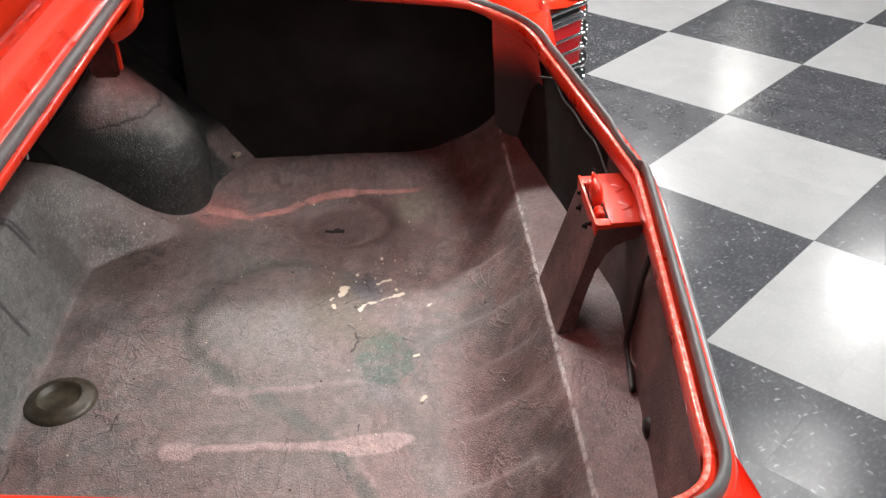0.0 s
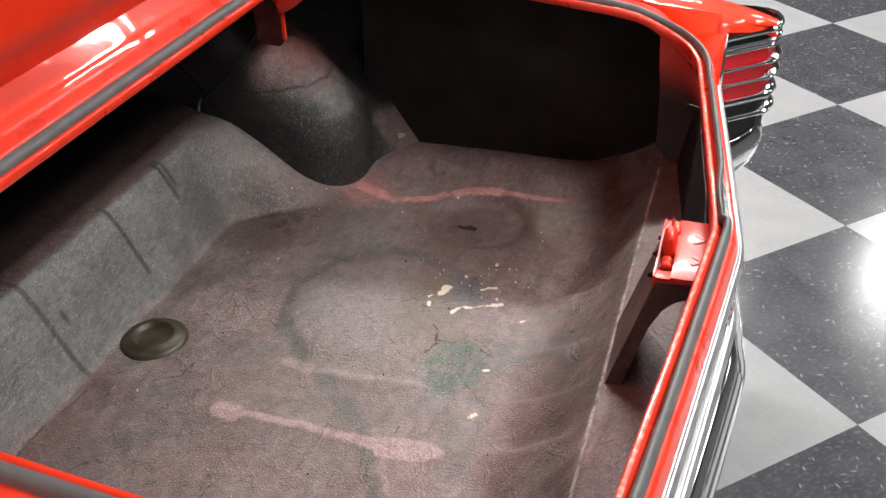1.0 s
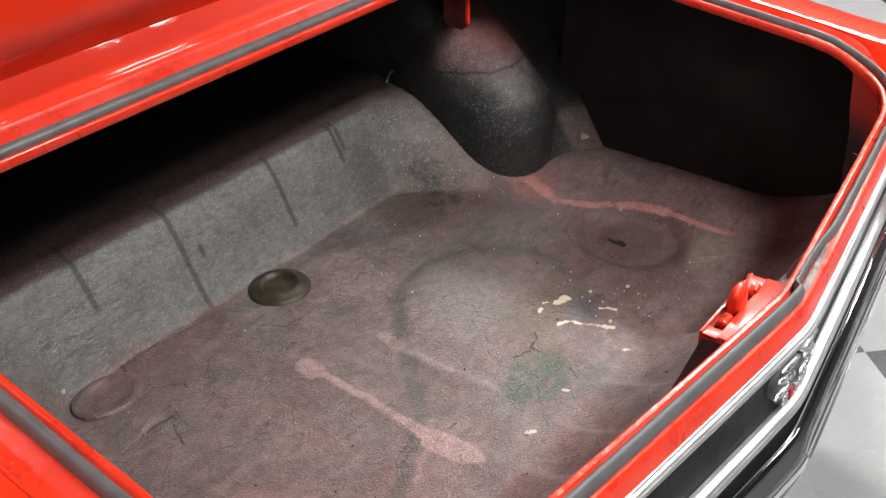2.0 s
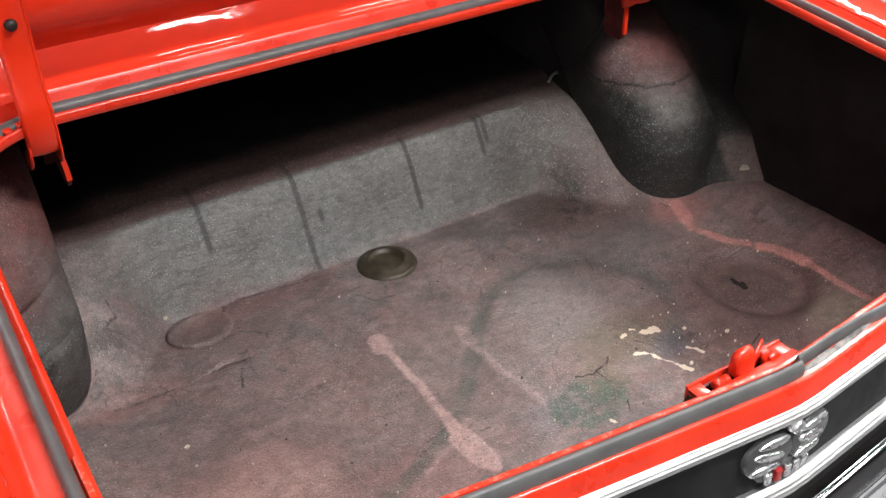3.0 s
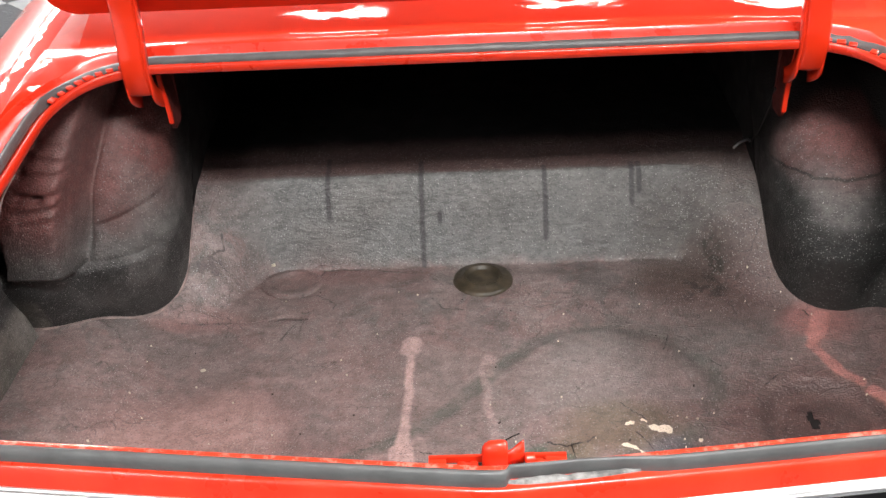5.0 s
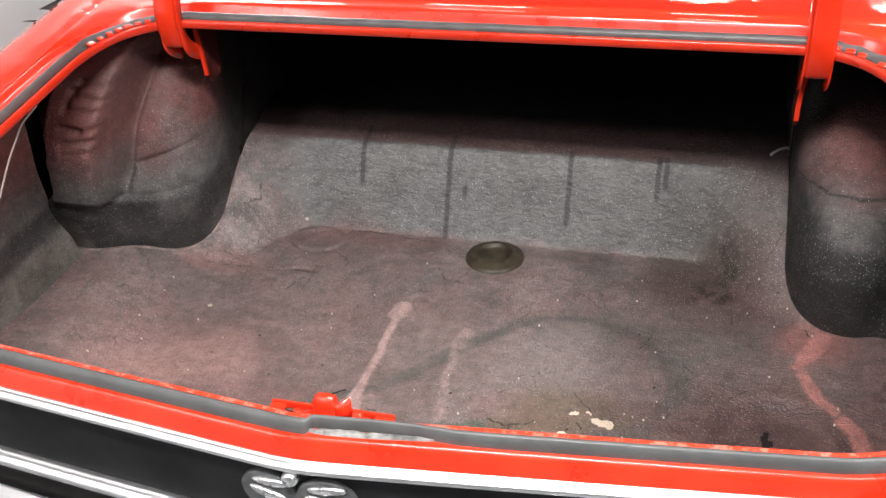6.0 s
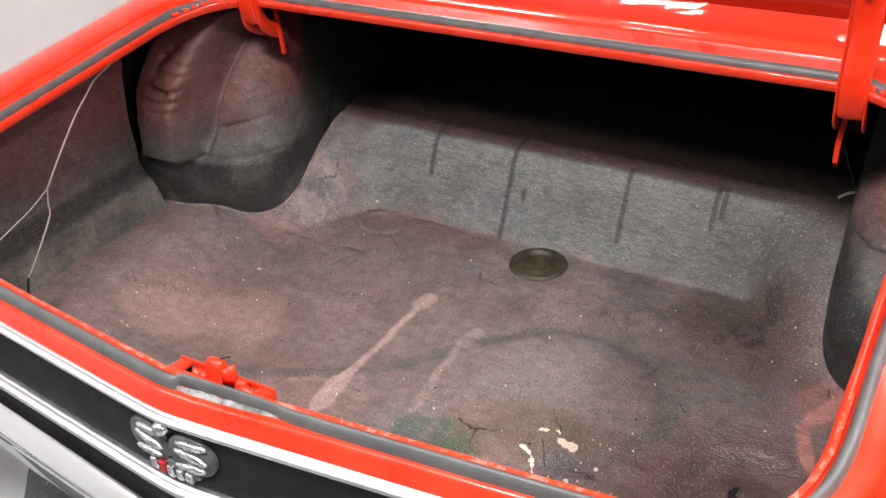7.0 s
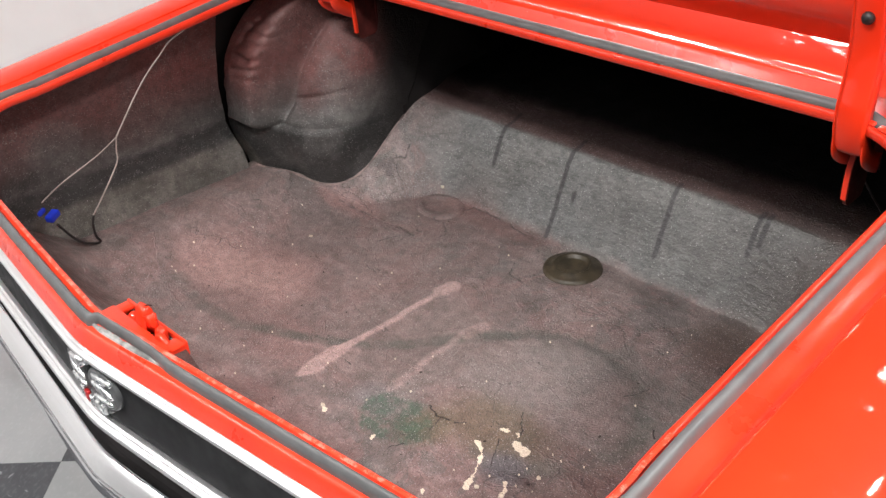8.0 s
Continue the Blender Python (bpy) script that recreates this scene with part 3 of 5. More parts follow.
def tube(bm, pts, r, sides=8, flat=1.0):
    """A round (or flattened) rod along points."""
    rows = []
    pts = [Vector(p) for p in pts]
    for i, p in enumerate(pts):
        t = (pts[min(i + 1, len(pts) - 1)] - pts[max(i - 1, 0)]).normalized()
        side = t.cross(Vector((0, 0, 1)))
        side = side.normalized() if side.length > 1e-4 else Vector((1, 0, 0))
        up = side.cross(t).normalized()
        rad = r[i] if isinstance(r, (list, tuple)) else r
        rows.append([p + side * math.cos(a) * rad + up * math.sin(a) * rad * flat for a in lin(0, 2 * math.pi, sides, endpoint=False)])
    vs = grid(bm, rows, close=True)
    bm.faces.new(vs[0])
    bm.faces.new(vs[-1])


def smoothpath(pts, n=6):
    """Catmull-Rom through points."""
    pts = [Vector(p) for p in pts]
    out = []
    for i in range(len(pts) - 1):
        p0, p1, p2, p3 = pts[max(i - 1, 0)], pts[i], pts[i + 1], pts[min(i + 2, len(pts) - 1)]
        for k in range(n):
            t = k / n
            out.append(0.5 * ((2 * p1) + (p2 - p0) * t + (2 * p0 - 5 * p1 + 4 * p2 - p3) * t * t + (3 * p1 - p0 - 3 * p2 + p3) * t ** 3))
    out.append(pts[-1])
    return out


def lathe(bm, profile, centre, sides=40, axis="z"):
    rows = []
    for a in lin(0, 2 * math.pi, sides, endpoint=False):
        c, s = math.cos(a), math.sin(a)
        if axis == "z":
            rows.append([(centre[0] + r * c, centre[1] + r * s, centre[2] + h) for r, h in profile])
        elif axis == "x":
            rows.append([(centre[0] + h, centre[1] + r * c, centre[2] + r * s) for r, h in profile])
        else:
            rows.append([(centre[0] + r * c, centre[1] + h, centre[2] + r * s) for r, h in profile])
    rows.append(rows[0])
    grid(bm, rows)
    bmesh.ops.remove_doubles(bm, verts=bm.verts, dist=1e-5)


def ss(a, b, x):
    t = min(1.0, max(0.0, (x - a) / (b - a)))
    return t * t * (3 - 2 * t)


def lerp(a, b, t):
    return a + (b - a) * t


# ---- the showroom ----
def tile_mesh(name, material):
    bm = bmesh.new()
    h = TILE / 2
    b = 0.0003
    top = [bm.verts.new((sx * (h - b), sy * (h - b), 0)) for sx, sy in ((-1, -1), (1, -1), (1, 1), (-1, 1))]
    low = [bm.verts.new((sx * h, sy * h, -b)) for sx, sy in ((-1, -1), (1, -1), (1, 1), (-1, 1))]
    bm.faces.new(top)
    for i in range(4):
        bm.faces.new((low[i], low[(i + 1) % 4], top[(i + 1) % 4], top[i]))
    me = bpy.data.meshes.new(name)
    bm.to_mesh(me)
    bm.free()
    me.materials.append(material)
    return me


TILE = 0.3065
TILE_ORIGIN, TILE_TURN = Vector((2.305, -1.255, 0.0)), radians(224.8)


def build_room():
    bm = bmesh.new()
    box(bm, (ROOM_X0 + ROOM_X1) / 2, (ROOM_Y0 + ROOM_Y1) / 2, -0.06, ROOM_X1 - ROOM_X0 + 0.4, ROOM_Y1 - ROOM_Y0 + 0.4, 0.1)
    floor = tagged(part("floor", bm, DARK, smooth=False), "checkered vinyl showroom floor in grey and charcoal", "floor", kind="structure")
    for name, cx, cy, sx, sy in (("wall_west", ROOM_X0 - 0.1, (ROOM_Y0 + ROOM_Y1) / 2, 0.2, ROOM_Y1 - ROOM_Y0),
                                 ("wall_east", ROOM_X1 + 0.1, (ROOM_Y0 + ROOM_Y1) / 2, 0.2, ROOM_Y1 - ROOM_Y0),
                                 ("wall_south", (ROOM_X0 + ROOM_X1) / 2, ROOM_Y0 - 0.1, ROOM_X1 - ROOM_X0 + 0.4, 0.2),
                                 ("wall_north", (ROOM_X0 + ROOM_X1) / 2, ROOM_Y1 + 0.1, ROOM_X1 - ROOM_X0 + 0.4, 0.2)):
        bm = bmesh.new()
        box(bm, cx, cy, ROOM_H / 2, sx, sy, ROOM_H)
        tagged(part(name, bm, WALLPAINT if name == "wall_west" else GREYWALL, smooth=False), "plain painted showroom wall", "wall", kind="structure")
    bm = bmesh.new()
    box(bm, (ROOM_X0 + ROOM_X1) / 2, (ROOM_Y0 + ROOM_Y1) / 2, ROOM_H + 0.1, ROOM_X1 - ROOM_X0 + 0.4, ROOM_Y1 - ROOM_Y0 + 0.4, 0.2)
    tagged(part("ceiling", bm, CEILPAINT, smooth=False), "plain dark showroom ceiling", "ceiling", kind="structure")
    return floor


def build_tiles(floor):
    """Vinyl squares, two by two of one colour; the nearest as pieces, the rest joined."""
    u = Vector((math.cos(TILE_TURN), math.sin(TILE_TURN), 0))
    w = Vector((math.cos(TILE_TURN + math.pi / 2), math.sin(TILE_TURN + math.pi / 2), 0))
    found = []
    for i in range(-60, 60):
        for j in range(-60, 60):
            c = TILE_ORIGIN + u * (i + 0.5) * TILE + w * (j + 0.5) * TILE
            if ROOM_X0 - 0.2 < c.x < ROOM_X1 + 0.2 and ROOM_Y0 - 0.2 < c.y < ROOM_Y1 + 0.2:
                dark = (i // 2 + j // 2) % 2 == 1
                under_car = abs(c.x) < 0.7 and c.y > -0.7
                near = (c - Vector((1.2, -1.3, 0))).length + (3 if under_car else 0)
                found.append((near, c, dark))
    found.sort(key=lambda f: f[0])
    meshes = (tile_mesh("light_tile", LIGHTTILE), tile_mesh("dark_tile", DARKTILE))
    turn = Matrix.Rotation(TILE_TURN, 4, "Z")
    for _, c, dark in found[:290]:
        ob = new("tile", meshes[dark])
        ob.parent = floor
        ob.matrix_basis = Matrix.Translation(c) @ turn
    for dark in (False, True):
        verts, faces = [], []
        h = TILE / 2 - 0.0006
        for _, c, d in found[290:]:
            if d == dark:
                n = len(verts)
                verts += [c + u * a * h + w * b * h for a, b in ((-1, -1), (1, -1), (1, 1), (-1, 1))]
                faces.append((n, n + 1, n + 2, n + 3))
        me = bpy.data.meshes.new("far_tiles")
        me.from_pydata([tuple(v) for v in verts], [], faces)
        me.materials.append(DARKTILE if dark else LIGHTTILE)
        ob = new("far_tiles", me)
        ob.parent = floor
        tagged(ob, kind="stuff")


def build_lamps():
    for x, y, length, width, turn, watts, beam in LAMPS:
        root = tagged(new("ceiling_light"), "dark ceiling light fitting with a glowing diffuser", "ceiling light", group="ceiling lights")
        root.matrix_basis = pose(x, y, ROOM_H, 0, 0, turn)
        bm = bmesh.new()
        box(bm, 0, 0, -0.03, length + 0.04, width + 0.04, 0.06, bevel=0.008)
        part("housing", bm, CEILPAINT, root, smooth=False)
        bm = bmesh.new()
        box(bm, 0, 0, -0.066, length, width, 0.012, bevel=0.004)
        part("diffuser", bm, GLOW, root, smooth=False)
        light = bpy.data.lights.new("lamp", "AREA")
        light.shape, light.size, light.size_y, light.energy = "RECTANGLE", length, width, watts
        light.spread = radians(beam)
        light.color = (1.0, 0.985, 0.96)
        ob = new("lamp", light)
        ob.parent = root
        ob.matrix_basis = pose(0, 0, -0.085)


# ---- the car: lines shared by its panels ----
def rear_y(x):
    """The rear edge of the opening: a shallow arrow, pointing back at the middle."""
    a = abs(x)
    return -0.904 + 0.1054 * math.sqrt(a * a + 0.0004) + 0.0079 * a * a + 0.0064 * x


def tail_tilt(x):
    """The tail hangs a little lower on the right."""
    return -0.0176 * x


def side_z(y):
    return 0.912 + 0.115 * y


def opening():
    """The seal's line round the opening, from the middle of the front edge over the right side."""
    half = [Vector((x, 0.004, 0.924)) for x in lin(0, 0.56, 12)]
    p0, p1, p2 = Vector((0.56, 0.004, 0.924)), Vector((0.72, 0.0, 0.916)), Vector((0.735, -0.17, side_z(-0.17)))
    half += [(1 - t) ** 2 * p0 + 2 * t * (1 - t) * p1 + t * t * p2 for t in lin(0, 1, 13)[1:]]
    half += [Vector((0.735, y, side_z(y))) for y in lin(-0.17, -0.68, 12)[1:]]
    p0, p1, p2 = half[-1], Vector((0.735, rear_y(0.70) - 0.004, 0.800)), Vector((0.58, rear_y(0.58), 0.786))
    half += [(1 - t) ** 2 * p0 + 2 * t * (1 - t) * p1 + t * t * p2 for t in lin(0, 1, 15)[1:]]
    half += [Vector((x, rear_y(x), 0.786 + 0.002 * (1 - x / 0.58))) for x in lin(0.58, 0.045, 13)[1:] + [0.035, 0.026, 0.018, 0.012, 0.006, 0.0]]
    left = [Vector((-p.x, p.y, p.z)) for p in half[-2:0:-1]]
    for p in half + left:
        r = ss(-0.62, -0.80, p.y)
        p.z += tail_tilt(p.x) * r
        if p.x < 0:
            p.y += 0.0128 * p.x * r
    return half + left


LOOP = opening()


def loop_frames():
    n = len(LOOP)
    out = []
    for i, p in enumerate(LOOP):
        t = LOOP[(i + 1) % n] - LOOP[i - 1]
        o = Vector((-t.y, t.x, 0)).normalized()
        out.append((p, -o if o.dot(p - Vector((0, -0.42, 0))) < 0 else o))
    return out


FRAMES = loop_frames()


def rearness(p):
    """1 along the rear edge, 0 on the sides and the front."""
    return ss(-0.70, -0.80, p.y)


def sweep(bm, profile):
    """Sweeps a profile of (outward, up) round the opening; the profile may depend on the point."""
    rows = []
    for p, o in FRAMES:
        rows.append([p + o * a + Vector((0, 0, b)) for a, b in profile(p)])
    rows.append(rows[0])
    grid(bm, rows)
    bmesh.ops.remove_doubles(bm, verts=bm.verts, dist=1e-5)


def lip_profile(p):
    r = rearness(p)
    wob = 0.0012 * noise.noise(p * 30)
    drop = lerp(-0.012, -0.030, r)
    e = lerp(0.0, 0.004, r)
    inner = [(-0.016 + e, drop), (-0.021 + e + wob, drop + 0.004), (-0.021 + e + wob, 0.003), (-0.018 + e, 0.006), (-0.013 + e * 0.4, 0.005), (-0.010, 0.000), (0.010, -0.001)]
    d = 1.0 if p.y > -0.03 else 0.4
    outer_side = [(0.018, -0.006 * d), (0.026, -0.012 * d), (0.036, -0.012 * d), (0.042, -0.004 * d), (0.046, 0.010 * d), (0.050, 0.016 * d)]
    outer_rear = [(0.0125, -0.002), (0.0148, -0.005), (0.0165, -0.009), (0.0182, -0.015), (0.0200, -0.022), (0.0216, -0.0275)]
    return inner + [(lerp(a[0], b[0], r), lerp(a[1], b[1], r)) for a, b in zip(outer_side, outer_rear)]


def seal_profile(p):
    wob = 0.0010 * noise.noise(p * 14) + 0.0005 * noise.noise(p * 60)
    k = lerp(lerp(0.70, 1.0, ss(-0.10, -0.02, p.y)), 0.58, rearness(p))
    slip = 0.0024 * rearness(p)
    if p.y < -0.76 and p.x > 0.014:
        k *= 0.84
    if p.y < -0.85 and 0.014 < p.x < 0.20:
        slip = lerp(0.0024, -0.006, ss(0.20, 0.10, p.x))
        k *= 0.74 + 0.26 * ss(0.10, 0.20, p.x)
    if abs(p.x) > 0.60 and p.y > -0.12:
        wob += 0.0035 * math.sin(p.x * 240 + p.y * 160)
    tall = lerp(1.0, 1.04, rearness(p))
    return [(slip + a, b * tall) for a, b in seal_shape(k, wob)]


def seal_shape(k, wob):
    return [(-0.0095 * k, 0.001), (-0.0105 * k + wob, 0.008), (-0.006 * k + wob, 0.0145 + wob), (0.0, 0.0158 + wob), (0.006 * k + wob, 0.0135), (0.0105 * k, 0.007), (0.011 * k, -0.002)]


def slant_x(y):
    """Inner edge of the quarter end, cut back along the face of the tail lamp."""
    return 0.742 + max(0.0, -0.862 - y) / 1.06


def quarter_section(y):
    """The upper outer skin of one rear quarter, from the gutter outwards and down."""
    z = side_z(y) + 0.005 if y > -0.70 else side_z(-0.70) + 0.005 - 0.10 * (-0.70 - y) - 0.9 * max(0.0, -0.80 - y) ** 2
    end = ss(-0.86, -0.955, y)
    inner = slant_x(y)
    sec = [(0.785, z + 0.002), (0.80, z + 0.006), (0.83, z + 0.009), (0.865, z + 0.006), (0.90, z - 0.006), (0.928, z - 0.032),
            (0.945, z - 0.085), (0.955 - 0.006 * end, 0.70), (0.958 - 0.01 * end, 0.60), (0.952, 0.46), (0.935, 0.36), (0.905, 0.27)]
    return [(max(x, inner + 0.002 * i), w) for i, (x, w) in enumerate(sec)]


def pan_height(x, y):
    """Height of the trunk's floor pan."""
    a = abs(x)
    s = ss(0.42, 0.60, a)
    y0, y1 = lerp(0.148, -0.06, s), lerp(0.246, 0.262, s)
    t = min(1.0, max(0.0, (y - y0) / (y1 - y0)))
    t = lerp(t, ss(0, 1, t), 0.35 + 0.5 * s)
    z = 0.386 + 0.176 * t
    if y > y1:
        z += 0.10 * (y - y1) + 0.02 * ss(y1, y1 + 0.12, y)
    crease = -0.757
    zc = 0.543 - 0.055 * x
    if y < -0.56:
        t = min(1.0, (-0.56 - y) / (-0.56 - crease))
        z += (zc - 0.386) * t ** 1.9
        if y < crease:
            z = zc + 0.10 * (crease - y)
        else:
            # pressed ribs that run up the rear slope
            for cx in (-0.40, -0.25, -0.105, 0.020, 0.160, 0.335, 0.50):
                d = x - cx - 0.05 * t * (1 - t) + 0.055 * t * t + 0.004 * noise.noise(Vector((y * 20, cx * 9, 1.0)))
                fall = 0.013 * math.exp(-(d / 0.012) ** 2) if d < 0 else 0.013 * math.exp(-(d / 0.055) ** 2)
                z -= fall * ss(0.0, 0.35, t) * (1 - ss(0.75, 1.0, t))
            z -= 0.008 * ss(-0.330, -0.322, x) * ss(-0.235, -0.245, x) * ss(-0.705, -0.715, y) * ss(-0.756, -0.750, y)
    hump = 0.046 * ss(0.56, 0.78, a) if x < 0 else 0.036 * ss(0.70, 0.85, a)
    z += hump * (1 - ss(-0.62, -0.75, y) * 0.6)
    # spare wheel's round rib, drain dish, lengthwise beads
    d = math.hypot(x - 0.225, y + 0.277)
    z += 0.006 * ss(0.22, 0.14, d) - 0.0030 * math.exp(-((d - 0.185) / 0.011) ** 2) * max(ss(0.10, 0.22, x), ss(-0.20, -0.14, y))
    d = math.hypot((x - 0.585) / 1.0, (y + 0.385) / 1.10)
    z -= 0.014 * ss(0.125, 0.085, d) + 0.003 * math.exp(-((d - 0.07) / 0.008) ** 2)
    z -= 0.004 * math.exp(-((y + 0.031) / 0.007) ** 2) * ss(-0.63, -0.58, x) * ss(-0.33, -0.38, x)
    for bx, ya, yb, r in ((-0.131, -0.54, -0.12, 0.020), (0.003, -0.45, -0.17, 0.020)):
        if ya - 0.05 < y < yb + 0.05:
            z += 0.005 * math.exp(-((x - bx) / r) ** 2) * ss(ya - 0.04, ya, y) * ss(yb + 0.04, yb, y)
    z += 0.0030 * noise.noise(Vector((x * 7, y * 7, 2.0))) + 0.0012 * noise.noise(Vector((x * 26, y * 26, 5.0)))
    return z


def build_trunk_inside(car):
    # floor pan
    bm = bmesh.new()
    xs = lin(-0.88, 0.88, 177)
    ys = lin(-0.905, 0.56, 184)
    grid(bm, [[(x, max(y, rear_y(x) + 0.006), pan_height(x, max(y, rear_y(x) + 0.006))) for x in xs] for y in ys])
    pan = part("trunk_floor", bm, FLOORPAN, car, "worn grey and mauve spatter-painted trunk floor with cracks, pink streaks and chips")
    # covered end of the shelf, near black in place of shade
    bm = bmesh.new()
    grid(bm, [[(x, y, pan_height(x, y)) for x in lin(-0.88, 0.88, 45)] for y in lin(0.56, 0.80, 8)])
    part("axle_shelf", bm, DARK, car, "shelf over the rear axle, its shade painted near black")
    # wheelhouses
    for side in (-1, 1):
        bm = bmesh.new()
        rows, front = [], []
        folds = ((-0.775, 0.815, -0.725, 0.808, 0.006), (-0.790, 0.797, -0.725, 0.785, 0.007), (-0.805, 0.772, -0.795, 0.800, 0.006),
                 (-0.795, 0.800, -0.775, 0.815, 0.005), (-0.800, 0.770, -0.728, 0.768, 0.007), (-0.812, 0.738, -0.775, 0.733, 0.012),
                 (-0.775, 0.733, -0.735, 0.738, 0.007), (-0.822, 0.708, -0.745, 0.716, 0.007), (-0.815, 0.690, -0.760, 0.692, 0.003))
        for z in lin(0.36, 0.56, 16) + lin(0.564, 0.90, 100):
            # rear face of the dome and of the outer flange
            if z < 0.562:
                dome = lerp(-0.066, -0.082, ss(0.40, 0.55, z))
            else:
                q = (z - 0.56) / 0.34
                dome = -0.078 + 0.42 * (1 - math.sqrt(max(0.0, 1 - q * q * 0.93)))
            if side > 0:
                dome = float(np.interp(z, (0.36, 0.44, 0.50, 0.56, 0.60, 0.64, 0.72, 0.80, 0.90), (-0.066, -0.072, -0.076, -0.056, -0.030, 0.004, 0.085, 0.20, 0.42)))
            flange = lerp(-0.122, -0.152, ss(0.555, 0.580, z)) + 0.30 * (1 - math.sqrt(max(0.0, 1 - (max(0.0, z - 0.66) / 0.245) ** 2))) if side < 0 else 0.0
            shelf = (0.004 if side < 0 else 0.003) * ss(0.560, 0.568, z)
            row = []
            xg = float(np.interp(z, (0.556, 0.604, 0.69, 0.79, 0.85, 0.90), (0.756, 0.748, 0.737, 0.710, 0.688, 0.66))) if side < 0 else float(np.interp(z, (0.50, 0.72, 0.90), (0.800, 0.775, 0.72)))
            xs = 0.725 if z < 0.566 else min(0.725, xg - 0.020)
            for x in lin(0.93, xs, 64):
                k = ss(xg + 0.020, xg - 0.016, x)
                if side > 0:
                    flange = float(np.interp(z - (x - 0.86) * ss(0.56, 0.46, z), (0.30, 0.401, 0.44, 0.482, 0.51, 0.56, 0.625, 0.726, 0.80, 0.95), (-0.30, -0.19, -0.150, -0.108, -0.085, -0.040, 0.022, 0.118, 0.21, 0.47)))
                if z > 0.562:
                    y = lerp(flange, dome + shelf, k)
                else:
                    y = lerp(flange, dome, ss(0.830, 0.735, x)) if side > 0 else lerp(lerp(-0.085, -0.134, ss(0.38, 0.56, z)), lerp(-0.046, -0.088, ss(0.38, 0.56, z)), ss(0.86, 0.70, x))
                y += (0.038 if side < 0 else 0.006) * math.exp(-((x - xg + 0.008) / 0.020) ** 2) * ss(0.565, 0.62, z)
                if side < 0:
                    # gap at the outer edge and folds in the flange
                    xe = 0.866 - 0.145 * (z - 0.575) + 0.006 * noise.noise(Vector((z * 22, 1.5, 0))) if z > 0.56 else 0.90
                    y += 0.10 * ss(xe, xe + 0.012, x) + 0.004 * noise.noise(Vector((z * 30, x * 20, 3.0))) * ss(xe - 0.03, xe, x)
                    if x > xg - 0.02 and z > 0.62:
                        for ax, az, bx, bz, depth in folds:
                            hx, hz = bx - ax, bz - az
                            t = min(1.0, max(0.0, ((-x - ax) * hx + (z - az) * hz) / (hx * hx + hz * hz)))
                            d = math.hypot(-x - ax - t * hx, z - az - t * hz) + 0.002 * noise.noise(Vector((x * 60, z * 60, 0)))
                            y += 1.15 * depth * math.exp(-(d / 0.0075) ** 2) * ss(xe - 0.01, xe - 0.04, x)
                row.append((x, y, z))
            y0 = row[-1][1]
            r = 0.15
            inner = min(0.600, xs - 0.02)
            for a in lin(0, math.pi / 2, 20)[1:]:
                x = xs - (xs - inner) * math.sin(a)
                y = y0 + r * (1 - math.cos(a))
                if side < 0:
                    y += 0.006 * math.exp(-((z - 0.628 - 0.25 * (0.70 - x)) / 0.005) ** 2) * ss(0.60, 0.63, x)
                else:
                    y += 0.004 * math.exp(-((z - 0.640 + 0.10 * (0.70 - x)) / 0.005) ** 2)
                row.append((x, y, z))
            for y in lin(y0 + r, y0 + r + 0.125, 7)[1:]:
                row.append((inner, y, z))
            front.append([(side * inner, y, z) for y in lin(y0 + r + 0.122, 0.80, 14)])
            rows.append([(px * side, py + 0.0025 * noise.noise(Vector((px * 12, py * 12, pz * 12))), pz) for px, py, pz in row])
        grid(bm, rows)
        foot = []
        for column in zip(*rows):
            for a in column:
                if a[2] > pan_height(a[0], a[1]) + 0.002:
                    foot.append((a[0], a[1] - 0.002, pan_height(a[0], a[1]) - 0.0004))
                    break
        foot = [q for q in foot if q[1] < 0.235 and abs(q[0]) < 0.86]
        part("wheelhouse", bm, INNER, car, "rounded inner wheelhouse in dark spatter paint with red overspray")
        if side < 0:
            bm = bmesh.new()
            tube(bm, foot, [0.0030 + 0.0016 * noise.noise(Vector(q) * 45) for q in foot], 6, 0.8)
            part("foot_seam", bm, SEAM, car, "uneven bead of pinkish grey sealer along the wheelhouse foot")
        # unlit side as a sheet of its own, shade put into its colour
        bm = bmesh.new()
        grid(bm, front)
        part("wheelhouse_side", bm, DARK, car, "inner side of the wheelhouse with its shade painted near black")
        # near-black backing sheet for the shaded gap inside the outer skin
        bm = bmesh.new()
        grid(bm, [[(side * 0.925, y, z) for y in lin(-0.24, 0.80, 6)] for z in (0.36, 0.60, 0.83, 0.87)])
        part("outer_skin_inside", bm, DARK, car, "near-black backing inside the outer quarter skin")
        # inner side wall behind the wheelhouse
        bm = bmesh.new()
        rows = []
        for y in lin(-0.81, -0.168 if side < 0 else -0.02, 42):
            row = []
            for x, z in ((0.846, 0.395), (0.853, 0.43), (0.863, 0.48), (0.874, 0.53), (0.878, 0.56), (0.872, 0.585), (0.878, 0.65), (0.888, 0.72), (0.888, 0.79), (0.87, 0.825), (0.78, 0.835)):
                w = 0.006 * noise.noise(Vector((y * 6, z * 9, 8.0 + side)))
                cut = (float(np.interp(z, (0.44, 0.474, 0.553, 0.63, 0.722, 0.826), (-0.124, -0.126, -0.152, -0.160, -0.136, -0.114))) + 0.168) * ss(-0.26, -0.168, y) if side < 0 else 0.0
                row.append((side * (x + w), y + cut, z + (0.115 * (y + 0.4) if z > 0.7 else 0)))
            rows.append(row)
        grid(bm, rows)
